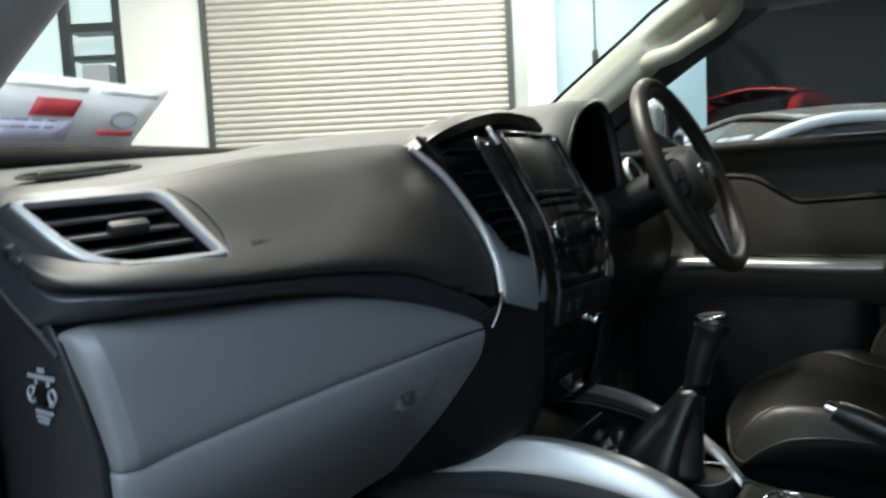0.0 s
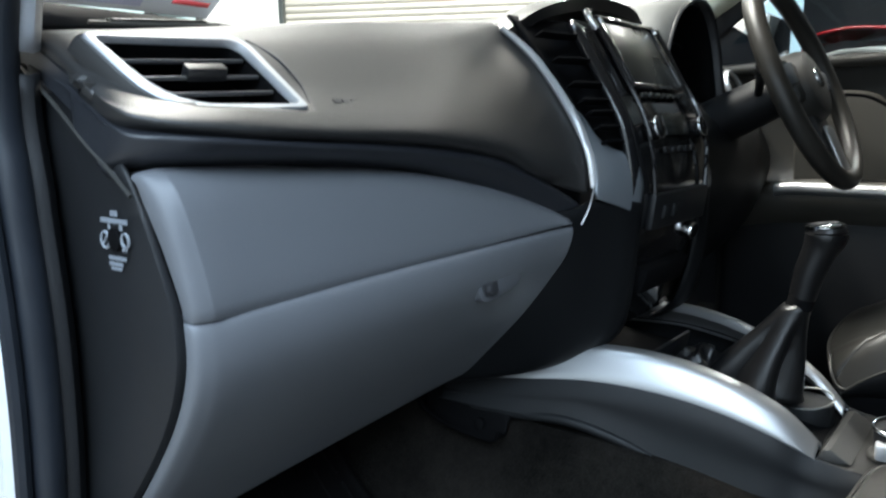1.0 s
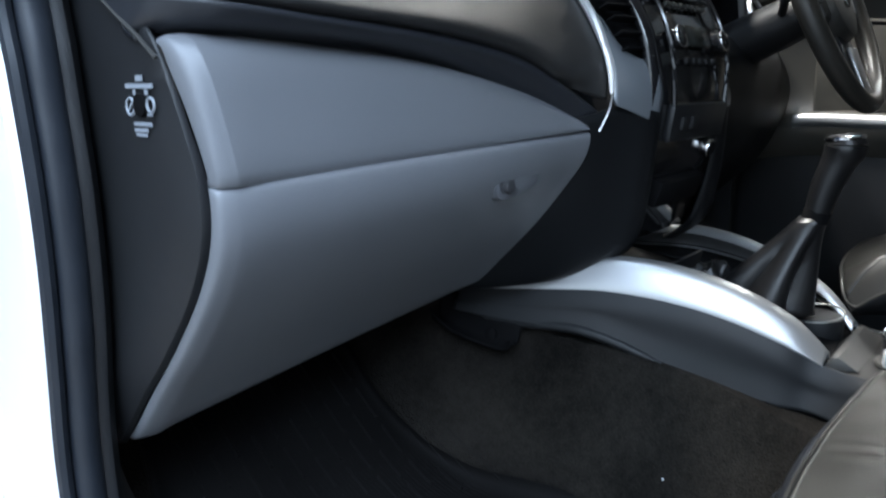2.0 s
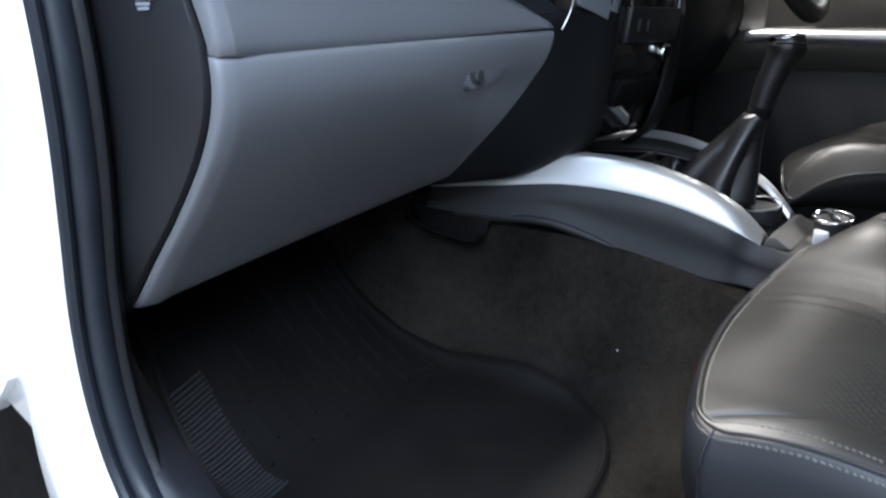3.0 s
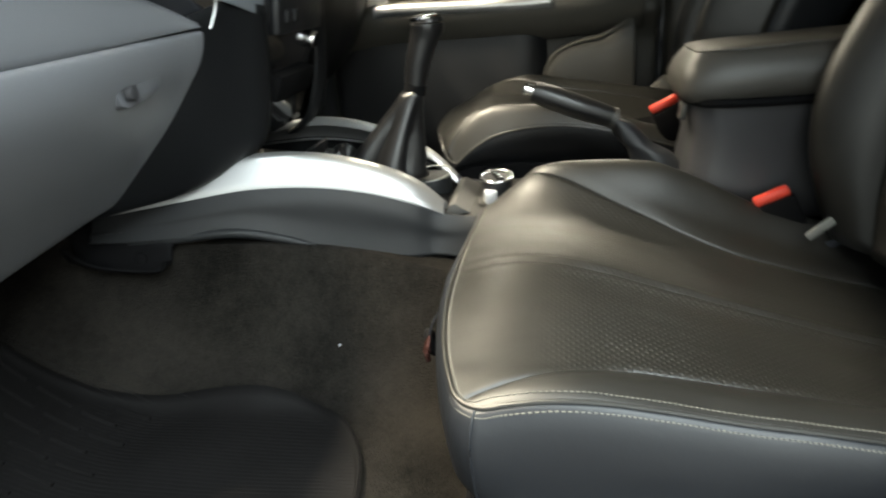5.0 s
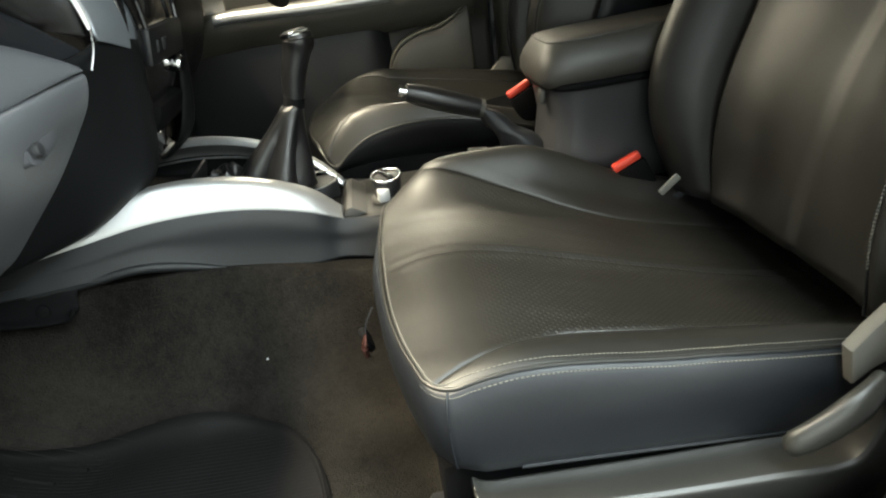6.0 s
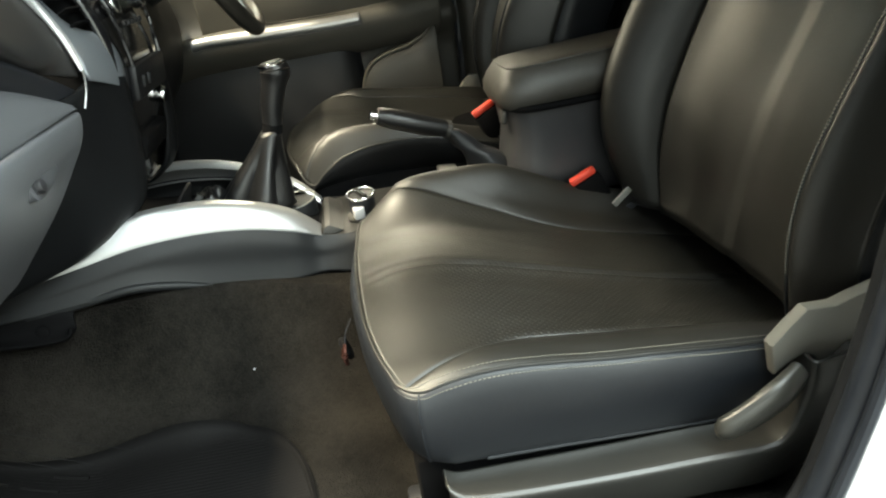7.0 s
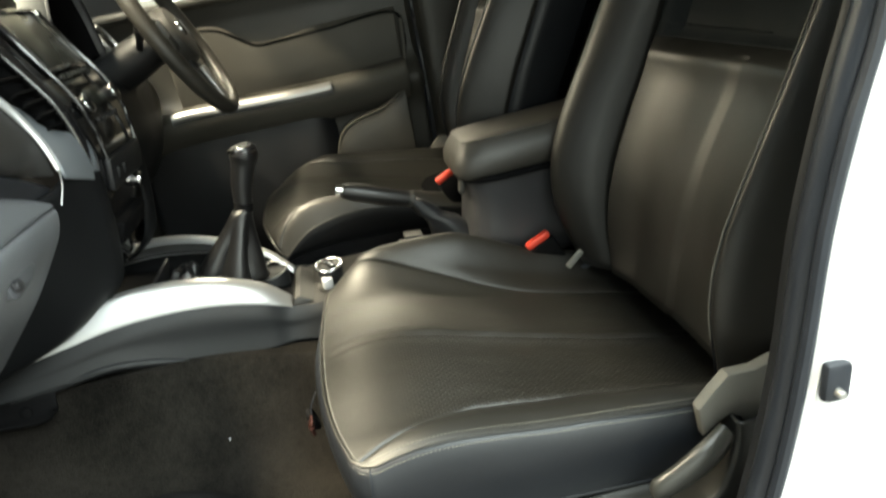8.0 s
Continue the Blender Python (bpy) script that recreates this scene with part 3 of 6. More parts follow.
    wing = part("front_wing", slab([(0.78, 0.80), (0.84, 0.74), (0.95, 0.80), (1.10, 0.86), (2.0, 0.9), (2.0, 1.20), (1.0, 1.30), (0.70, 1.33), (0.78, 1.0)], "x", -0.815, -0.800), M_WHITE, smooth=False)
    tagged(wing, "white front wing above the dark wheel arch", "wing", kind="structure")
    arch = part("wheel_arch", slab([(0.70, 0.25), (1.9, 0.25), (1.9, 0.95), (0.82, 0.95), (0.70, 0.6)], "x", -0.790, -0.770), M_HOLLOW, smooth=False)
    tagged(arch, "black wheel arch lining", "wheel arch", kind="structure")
    # Unseen plate added to keep light from leaking onto the toe board.
    under = part("underdash_light_stop", block((1.38, 0.39, 0.008), Matrix.Translation((0, 0.885, 0.945)), 0.002), M_HOLLOW, smooth=False)
    tagged(under, "black plate added under the dashboard to stop stray light", "panel", kind="structure")
    for sx in (-1, 1):
        kick = part("footwell_side", slab([(0.73 if sx < 0 else 0.62, 0.55), (1.09, 0.55), (1.09, 1.34), (0.70 if sx < 0 else 0.62, 1.34)], "x", min(sx * 0.738, sx * 0.728), max(sx * 0.738, sx * 0.728)), M_DARK, smooth=False)
        tagged(kick, "dark plastic footwell side panel", "panel", kind="structure")
    frit = part("cowl", loft([[(-0.73, 0.850, 1.372), (-0.72, 0.856, 1.392), (-0.70, 0.885, 1.409)], [(-0.4, 0.875, 1.388), (-0.4, 0.882, 1.402), (-0.4, 0.910, 1.412)], [(-0.1, 0.935, 1.40), (-0.1, 0.950, 1.408), (-0.1, 0.965, 1.414)], [(0.3, 0.935, 1.392), (0.3, 0.950, 1.404), (0.3, 0.965, 1.410)], [(0.72, 0.885, 1.385), (0.71, 0.900, 1.400), (0.70, 0.915, 1.408)]], 6, 30), M_HOLLOW, solid=0.006)
    tagged(frit, "black band at the foot of the windscreen", "cowl", kind="structure")
    tagged(side, "white side of the cab behind the door opening", "body side", kind="structure")
    # Bonnet and wings in front of the windscreen, outside.
    nose = part("bonnet", loft([[(-0.86, y, z - 0.12), (-0.70, y, z), (0, y, z + 0.04), (0.70, y, z), (0.86, y, z - 0.12)] for y, z in ((1.02, 1.30), (1.5, 1.28), (1.9, 1.18), (2.1, 0.95))], 24, 20), M_WHITE, solid=0.01)
    tagged(nose, "white bonnet beyond the windscreen", "bonnet", kind="structure")
    # Pillars.
    pil = part("pillar_left", tube([(-0.735, 0.80, 1.355), (-0.73, 0.705, 1.43), (-0.715, 0.60, 1.50), (-0.70, 0.45, 1.585), (-0.68, 0.25, 1.69)], [0.055, 0.05, 0.05, 0.055, 0.06], 24, 14, 0.62, (-0.5, 0.6, 0.8)), M_BLUEGREY)
    tagged(pil, "grey plastic windscreen pillar trim", "pillar", kind="structure")
    # The far pillar: a rounded cover from the glass edge to the door, hollowed behind its handle.
    covers = []
    for ly, lz, ry, rz, deep in ((0.90, 1.440, 0.75, 1.405, 0), (0.782, 1.533, 0.642, 1.490, 0), (0.700, 1.592, 0.580, 1.530, 0), (0.608, 1.654, 0.516, 1.584, 0), (0.580, 1.673, 0.495, 1.603, 0.3), (0.550, 1.693, 0.470, 1.622, 1),
                                 (0.493, 1.731, 0.400, 1.658, 1), (0.430, 1.765, 0.345, 1.700, 1), (0.385, 1.785, 0.310, 1.725, 0.3), (0.30, 1.81, 0.25, 1.755, 0)):
        covers.append([(0.672 + lerp(a, b, deep), lerp(ly, ry, f), lerp(lz, rz, f)) for f, a, b in ((0, 0.014, 0.014), (0.10, -0.006, -0.002), (0.34, -0.016, -0.012), (0.50, -0.018, 0.006), (0.62, -0.016, 0.026), (0.86, -0.010, 0.032), (1, 0.014, 0.036))])
    pil = part("pillar_right", loft(covers, 40, 60), M_CREAM, solid=0.006)
    tagged(pil, "cream plastic windscreen pillar trim with moulded handle", "pillar", kind="structure")
    part("grab_handle", tube([(0.676, 0.560, 1.592), (0.658, 0.530, 1.596), (0.648, 0.500, 1.600), (0.646, 0.470, 1.606), (0.646, 0.437, 1.622), (0.646, 0.382, 1.648), (0.646, 0.353, 1.674), (0.650, 0.345, 1.700), (0.660, 0.350, 1.730), (0.672, 0.370, 1.762)],
                             [0.014, 0.019, 0.0190, 0.0175, 0.0165, 0.0160, 0.0170, 0.0180, 0.0190, 0.020], 70, 16, 1.15), M_CREAM, pil, "cream moulded grab handle")
    part("glass_edge", tube([(0.690, 0.905, 1.447), (0.690, 0.786, 1.539), (0.690, 0.612, 1.660), (0.690, 0.497, 1.737), (0.690, 0.30, 1.82)], 0.0045, 40, 8), M_HOLLOW, pil, "black edge of the windscreen")
    screen = part("windscreen", loft([[(-0.66, 0.93, 1.385), (-0.3, 0.99, 1.395), (0.3, 0.99, 1.395), (0.70, 0.93, 1.395)], [(-0.62, 0.62, 1.60), (-0.3, 0.68, 1.61), (0.3, 0.68, 1.61), (0.66, 0.62, 1.60)], [(-0.60, 0.40, 1.72), (-0.3, 0.44, 1.74), (0.3, 0.44, 1.74), (0.62, 0.40, 1.72)]], 16, 14), M_GLASS)
    screen.visible_shadow = False
    tagged(screen, "clear laminated windscreen", "windscreen", kind="structure")


cab()


# ---- dashboard ----
def dashboard():
    ob = thing("dashboard", (-0.2, 0.7, 0.9), "dark grey soft-grained dashboard with satin silver trim", "dashboard")
    # Top pad, from the ridge to the foot of the windscreen.
    part("top_pad", loft([[(x, r, zr), (x, r + 0.05, lerp(zr, zm, 0.45)), (x, 0.80, zm), (x, 0.93, ze)] for x, r, zr, zm, ze in
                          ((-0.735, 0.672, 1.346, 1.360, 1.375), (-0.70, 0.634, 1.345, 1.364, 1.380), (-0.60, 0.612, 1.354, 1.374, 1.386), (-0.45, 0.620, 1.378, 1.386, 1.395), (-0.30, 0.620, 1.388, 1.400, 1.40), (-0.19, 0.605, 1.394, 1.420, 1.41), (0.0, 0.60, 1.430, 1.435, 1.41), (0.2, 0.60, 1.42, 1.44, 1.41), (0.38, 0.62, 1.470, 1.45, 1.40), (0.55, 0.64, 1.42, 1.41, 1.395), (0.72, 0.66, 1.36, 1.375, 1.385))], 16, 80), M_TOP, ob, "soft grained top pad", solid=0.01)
    # The swelling above the glove compartment, with its lip and the recess below.
    face = ((-0.737, (0.676, 1.346), (0.645, 1.331), (0.616, 1.317), (0.596, 1.309), (0.584, 1.303), (0.592, 1.296)),
            (-0.728, (0.655, 1.346), (0.618, 1.332), (0.570, 1.303), (0.545, 1.287), (0.534, 1.278), (0.550, 1.270)),
            (-0.66, (0.620, 1.349), (0.592, 1.335), (0.548, 1.302), (0.514, 1.280), (0.505, 1.267), (0.522, 1.259)),
            (-0.58, (0.611, 1.357), (0.584, 1.341), (0.541, 1.303), (0.508, 1.278), (0.497, 1.263), (0.515, 1.255)),
            (-0.45, (0.618, 1.378), (0.580, 1.352), (0.535, 1.310), (0.504, 1.277), (0.493, 1.256), (0.511, 1.248)),
            (-0.34, (0.618, 1.388), (0.576, 1.362), (0.534, 1.320), (0.504, 1.274), (0.490, 1.240), (0.507, 1.231)),
            (-0.27, (0.605, 1.393), (0.570, 1.374), (0.536, 1.335), (0.505, 1.275), (0.484, 1.216), (0.500, 1.206)))
    stations = [[(x, y, z) for y, z in pts] for x, *pts in face]
    stations.append([(-0.236, 0.588, 1.395), (-0.234, 0.568, 1.384), (-0.203, 0.540, 1.346), (-0.180, 0.507, 1.287), (-0.178, 0.482, 1.232), (-0.196, 0.470, 1.186)])
    bm = loft(stations, 40, 90)
    loop, n = vent_loop()
    cut = [f for f in bm.faces if inside_loop(f.calc_center_median(), loop, n)]
    bmesh.ops.delete(bm, geom=cut, context="FACES")
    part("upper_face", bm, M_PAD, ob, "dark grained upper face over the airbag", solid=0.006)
    # Lip below the face: a shadow gap, a rounded ridge and the underside.
    ridge = ((-0.7385, (0.612, 1.312), (0.602, 1.294), (0.602, 1.270)), (-0.7375, (0.582, 1.302), (0.567, 1.280), (0.574, 1.252)), (-0.732, (0.547, 1.281), (0.538, 1.265), (0.562, 1.243)), (-0.709, (0.521, 1.272), (0.520, 1.262), (0.552, 1.241)), (-0.672, (0.507, 1.268), (0.507, 1.259), (0.545, 1.241)), (-0.590, (0.498, 1.264), (0.502, 1.253), (0.540, 1.238)),
             (-0.511, (0.495, 1.261), (0.502, 1.248), (0.538, 1.232)), (-0.439, (0.493, 1.255), (0.502, 1.241), (0.532, 1.222)), (-0.360, (0.490, 1.244), (0.498, 1.228), (0.520, 1.203)), (-0.300, (0.486, 1.227), (0.492, 1.210), (0.510, 1.184)), (-0.245, (0.481, 1.203), (0.486, 1.188), (0.496, 1.160)), (-0.200, (0.472, 1.180), (0.480, 1.168), (0.488, 1.142)))
    roll = [[(x, a + 0.016, za - 0.003), (x, lerp(a, b, 0.5) + 0.006, lerp(za, zb, 0.55)), (x, b - 0.0005, zb + 0.0025), (x, b - 0.0005, zb - 0.0025), (x, lerp(b, c, 0.3), lerp(zb, zc, 0.62)), (x, c, zc)] for x, (a, za), (b, zb), (c, zc) in ridge]
    part("lip_roll", loft(roll, 26, 90), M_LIP, ob, "dark rolled lip below the upper face", solid=0.003)
    part("airbag_seam", tube([(-0.590, 0.592, 1.3455), (-0.576, 0.569, 1.3295), (-0.573, 0.543, 1.3065), (-0.580, 0.520, 1.2855), (-0.577, 0.503, 1.270)], 0.0011, 30, 6), M_SLAT, ob, "faint curved seam of the airbag cover")
    part("recess", loft([[(x, y, z) for y, z in pts] for x, *pts in ((-0.735, (0.575, 1.262), (0.578, 1.245), (0.560, 1.236)), (-0.6, (0.525, 1.252), (0.540, 1.244), (0.535, 1.234)), (-0.45, (0.520, 1.247), (0.535, 1.238), (0.532, 1.226)), (-0.32, (0.515, 1.222), (0.524, 1.208), (0.515, 1.194)), (-0.19, (0.490, 1.166), (0.496, 1.156), (0.486, 1.143)))], 8, 40), M_LIP, ob, solid=0.004)
    # Padded panel and glove compartment door.
    upper = ((-0.728, (0.541, 1.234), (0.533, 1.215), (0.521, 1.182), (0.511, 1.136)), (-0.7245, (0.537, 1.239), (0.522, 1.222), (0.509, 1.186), (0.501, 1.136)), (-0.7135, (0.537, 1.2415), (0.5160, 1.2265), (0.5040, 1.1885), (0.4965, 1.136)), (-0.7070, (0.537, 1.242), (0.5150, 1.227), (0.5030, 1.189), (0.4958, 1.136)), (-0.685, (0.539, 1.242), (0.515, 1.227), (0.503, 1.189), (0.497, 1.136)), (-0.64, (0.540, 1.242), (0.516, 1.227), (0.504, 1.189), (0.498, 1.137)),
             (-0.52, (0.536, 1.234), (0.512, 1.219), (0.501, 1.184), (0.498, 1.140)), (-0.40, (0.530, 1.218), (0.505, 1.204), (0.494, 1.178), (0.491, 1.144)), (-0.30, (0.516, 1.194), (0.497, 1.184), (0.487, 1.168), (0.483, 1.148)), (-0.225, (0.485, 1.158), (0.479, 1.156), (0.477, 1.153), (0.476, 1.150)))

    def inward(x, z):
        # The free end of the panel slants inwards as it comes down.
        return x + 0.012 * max(0.0, min(1.0, (1.234 - z) / 0.09)) * max(0.0, (-x - 0.55) / 0.17)

    rows = [[(x, pts[0][0] + 0.02, pts[0][1] - 0.004), *[(inward(x, z), y, z) for y, z in pts], (inward(x, 1.136), pts[3][0] + 0.02, pts[3][1] - 0.002)] for x, *pts in upper]
    part("knee_panel", loft(rows, 26, 60), M_GLOVE, ob, "charcoal padded panel above the glove box", solid=0.003)
    left = ((0.534, 1.131), (0.514, 1.129), (0.513, 1.092), (0.536, 1.046), (0.582, 0.988), (0.632, 0.934), (0.681, 0.880), (0.700, 0.874))
    right = ((0.495, 1.146), (0.476, 1.145), (0.480, 1.115), (0.500, 1.080), (0.530, 1.036), (0.570, 0.988), (0.606, 0.950), (0.625, 0.947))
    edge = (-0.225, -0.222, -0.228, -0.238, -0.250, -0.262, -0.275, -0.275)
    door_rows = [[(-0.7170, y - 0.001, z) for y, z in left], [(-0.7140, y - 0.0105, z) for y, z in left], [(-0.7030, y - 0.0148, z) for y, z in left], [(-0.6940, y - 0.0160, z) for y, z in left]]
    for s in (0.08, 0.2, 0.4, 0.7, 0.94, 1.0):
        door_rows.append([(lerp(-0.714, e, s), lerp(a[0] - 0.0165, b[0], s) + 0.003 * math.sin(math.pi * s), lerp(a[1], b[1], s)) for a, b, e in zip(left, right, edge)])
    door_rows.append([(e + 0.010, b[0] + 0.025, b[1]) for b, e in zip(right, edge)])
    door = part("glove_box_door", loft(door_rows, 44, 54), M_GLOVE, ob, "charcoal glove box door", solid=0.004)
    # Latch: a rounded plate let into the door, a dark scoop with the lock barrel, and the pull lever.
    m = Matrix.Translation((-0.352, 0.4905, 1.1035)) @ pose(0, 0, 0, 80, 0, -3) @ pose(0, 0, 0, 0, 0, 7)

    def oval(w, h, dx, z):
        return [m @ Vector((dx + math.copysign(abs(math.cos(a)) ** 0.55, math.cos(a)) * w, math.copysign(abs(math.sin(a)) ** 0.7, math.sin(a)) * h + 0.10 * math.cos(a) * w, z)) for a in [2 * math.pi * k / 40 for k in range(40)]]

    def capped(rows):
        bm = sheet(rows, wrap=True)
        bmesh.ops.holes_fill(bm, edges=[e for e in bm.edges if e.is_boundary])
        return bm

    part("latch_plate", capped([oval(0.0405, 0.0165, 0, -0.012), oval(0.0405, 0.0165, 0, 0.0006), oval(0.039, 0.0152, 0, 0.0014)]), M_LATCH, door, "rounded latch plate")
    part("latch_scoop", capped([oval(0.0130, 0.0110, -0.022, 0.0), oval(0.0130, 0.0110, -0.022, 0.0022), oval(0.0118, 0.0098, -0.022, 0.0025)]), M_SLAT, door, "dark finger scoop")
    part("latch_lever", capped([oval(0.0235, 0.0128, 0.0135, 0.0), oval(0.0235, 0.0128, 0.0135, 0.0020), oval(0.0215, 0.0108, 0.0135, 0.0028)]), M_LATCH, door, "charcoal pull lever")
    part("lock_barrel", disc(0.0075, 0.010, m @ Matrix.Translation((-0.024, -0.004, 0.004)), 20, 0.002), M_SLAT, door, "black lock barrel")
    # End panel beside the door, with the small printed switch mark.
    edge_line = spline([(y, z, 0) for y, z in ((0.640, 1.300), (0.595, 1.278), (0.550, 1.246), (0.532, 1.215), (0.520, 1.180), (0.509, 1.136), (0.510, 1.095), (0.534, 1.046), (0.581, 0.988), (0.632, 0.934), (0.690, 0.868))], 60)
    part("end_panel", sheet([[(-0.7290 + 0.012 * min(1.0, max(0.0, (1.234 - p.y) / 0.09)), p.x + 0.001, p.y), (-0.7310 + 0.008 * min(1.0, max(0.0, (1.234 - p.y) / 0.09)), p.x + 0.004, p.y), (-0.7320 + 0.003 * min(1.0, max(0.0, (1.234 - p.y) / 0.09)), p.x + 0.020, p.y), (-0.7330, p.x + 0.045, p.y), (-0.7330, max(0.80, p.x + 0.05), p.y)] for p in edge_line]), M_END, ob, "black end panel of the dashboard", solid=0.004)
    part("end_cap", slab([(0.80, 1.350), (0.682, 1.347), (0.643, 1.327), (0.612, 1.312), (0.598, 1.306), (0.592, 1.298), (0.606, 1.284), (0.685, 1.325), (0.80, 1.325)], "x", -0.7366, -0.715, 0.0), M_LIP, ob, "dark grained end of the dashboard top", smooth=False)
    part("end_seam", tube([(-0.7380, 0.735, 1.351), (-0.7380, 0.690, 1.324), (-0.7380, 0.629, 1.288), (-0.7380, 0.588, 1.261), (-0.7360, 0.557, 1.241), (-0.7350, 0.533, 1.224)], 0.0017, 40, 6), M_GREY, ob, "pale seam along the end of the dashboard")
    bars = []
    for y, z, w, h in ((0.001, 0.0205, 0.010, 0.0042), (0.0, 0.0150, 0.040, 0.0034), (0.010, 0.0105, 0.004, 0.004), (-0.008, 0.0105, 0.003, 0.004), (0.013, -0.0055, 0.007, 0.0018), (0.001, -0.0125, 0.026, 0.0028), (-0.002, -0.0170, 0.020, 0.0026), (-0.002, -0.0205, 0.016, 0.0022)):
        bars.append(block((0.0008, w, h), Matrix.Translation((-0.7342, 0.563 - y, 1.190 + z)), 0))
    for y, z, r in ((0.0150, 0.0015, 0.0052), (-0.0155, 0.0000, 0.0062)):
        bars.append(ring_of((-0.7342, 0.563 - y, 1.190 + z), pose(0, 0, 0, 0, 90).to_3x3(), r, 0.0011, 24, 6))
    bars.append(block((0.0008, 0.0016, 0.012), Matrix.Translation((-0.7342, 0.5785, 1.190)) @ pose(0, 0, 0, 45), 0))
    part("end_print", joined(*bars), M_LABEL, ob, "small pale printed mark")
    part("end_switch", disc(0.0085, 0.004, Matrix.Translation((-0.7342, 0.563, 1.191)) @ pose(0, 0, 0, 0, 90), 20, 0.001), M_HOLLOW, ob)
    # Embossed mark on the airbag cover.
    marks = [block((w * 0.9, 0.0008, 0.0045), Matrix.Translation((-0.532 + dx, 0.5225, 1.2915)) @ pose(0, 0, 0, -40), 0) for dx, w in ((-0.018, 0.008), (-0.008, 0.008), (0.003, 0.008), (0.014, 0.009))]
    part("airbag_mark", joined(*marks), M_SLAT, ob)
    # Demister slot on the top pad.
    slot = Matrix.Translation((-0.618, 0.685, 1.3668)) @ pose(0, 0, 0, 9, -5, 3)
    rim = part("demister_rim", ring_of((-0.618, 0.685, 1.3672), slot.to_3x3(), 0.064, 0.0016, 48, 8, 0.32), M_TOP, ob, "raised rim of the demister outlet")
    part("demister_slot", disc(0.062, 0.003, slot @ Matrix.Diagonal((1, 0.30, 1, 1)), 40, 0.001), M_HOLLOW, rim, "narrow black demister outlet")
    for k in (-0.006, 0.004):
        part("demister_bar", block((0.095, 0.0025, 0.003), slot @ Matrix.Translation((0, k, 0.0025)), 0.0008), M_DARK, rim)
    side_vent(ob)
    return ob


VENT = [Vector(p) for p in ((-0.729, 0.594, 1.336), (-0.600, 0.588, 1.343), (-0.588, 0.519, 1.283), (-0.700, 0.534, 1.279))]


def vent_loop():
    """The rounded outline of the passenger's outlet, and the way that it faces."""
    tl, tr, br, bl = VENT
    n = (tr - tl).cross(bl - tl).normalized()
    n = n if n.y < 0 else -n
    corners = [(tl, 0.006), (tr, 0.018), (br, 0.006), (bl, 0.044)]
    loop = []
    for i, (c, r) in enumerate(corners):
        a, b = corners[i - 1][0], corners[(i + 1) % 4][0]
        p, q = c + (a - c).normalized() * r, c + (b - c).normalized() * r
        for k in range(7):
            t = k / 6
            loop.append((1 - t) ** 2 * p + 2 * t * (1 - t) * c + t * t * q)
    return loop, n


def inside_loop(p, loop, n):
    mid = sum(loop, Vector()) / len(loop)
    if abs((p - mid).dot(n)) > 0.03:
        return False
    return all((b - a).cross(p - a).dot(n) * (loop[1] - loop[0]).cross(mid - loop[0]).dot(n) > 0 for a, b in zip(loop, loop[1:] + loop[:1]))


def side_vent(ob):
    """The outlet at the passenger's end: silver surround, black bowl, three slats and a tab."""
    tl, tr, br, bl = VENT
    loop, n = vent_loop()
    mid = sum(loop, Vector()) / len(loop)

    def inset(d, h):
        return [p + (mid - p).normalized() * d + n * h for p in loop]

    part("vent_frame", sheet([inset(-0.003, -0.010), inset(-0.003, 0.0040), inset(-0.001, 0.0056), inset(0.0050, 0.0056), inset(0.0070, 0.003), inset(0.0080, -0.012)], wrap=True), M_VENT, ob, "satin silver vent surround")
    part("vent_housing", sheet([inset(-0.0034, -0.006), inset(-0.0036, 0.0036), inset(-0.0055, 0.0030), inset(-0.0085, -0.002), inset(-0.0110, -0.012)], wrap=True), M_PAD, ob, "grained rim round the outlet")
    part("vent_bowl", sheet([inset(0.010, 0.000), inset(0.012, -0.030), inset(0.045, -0.032)], wrap=True), M_HOLLOW, ob)
    back = bmesh.new()
    back.faces.new([back.verts.new(p) for p in inset(0.012, -0.031)])
    part("vent_back", back, M_HOLLOW, ob)
    for k, t in enumerate((0.16, 0.39, 0.61, 0.84)):
        a, b = tl.lerp(bl, t), tr.lerp(br, t)
        a, b = a.lerp(b, 0.075 + 0.05 * t), b.lerp(a, 0.075)
        d = (b - a).normalized()
        up = n.cross(d).normalized()
        m = Matrix((d, up, n)).transposed().to_4x4()
        m.translation = (a + b) / 2 - n * 0.010
        slat = part("vent_slat", block(((b - a).length, 0.0035, 0.026), m @ pose(0, 0, 0, 48), 0.0012), M_SLAT, ob)
        if k == 1:
            part("vent_tab", block((0.034, 0.011, 0.012), m @ Matrix.Translation((0.004, -0.005, 0.010)) @ pose(0, 0, 0, -14), 0.002), M_DARK, slat, "black vent tab")


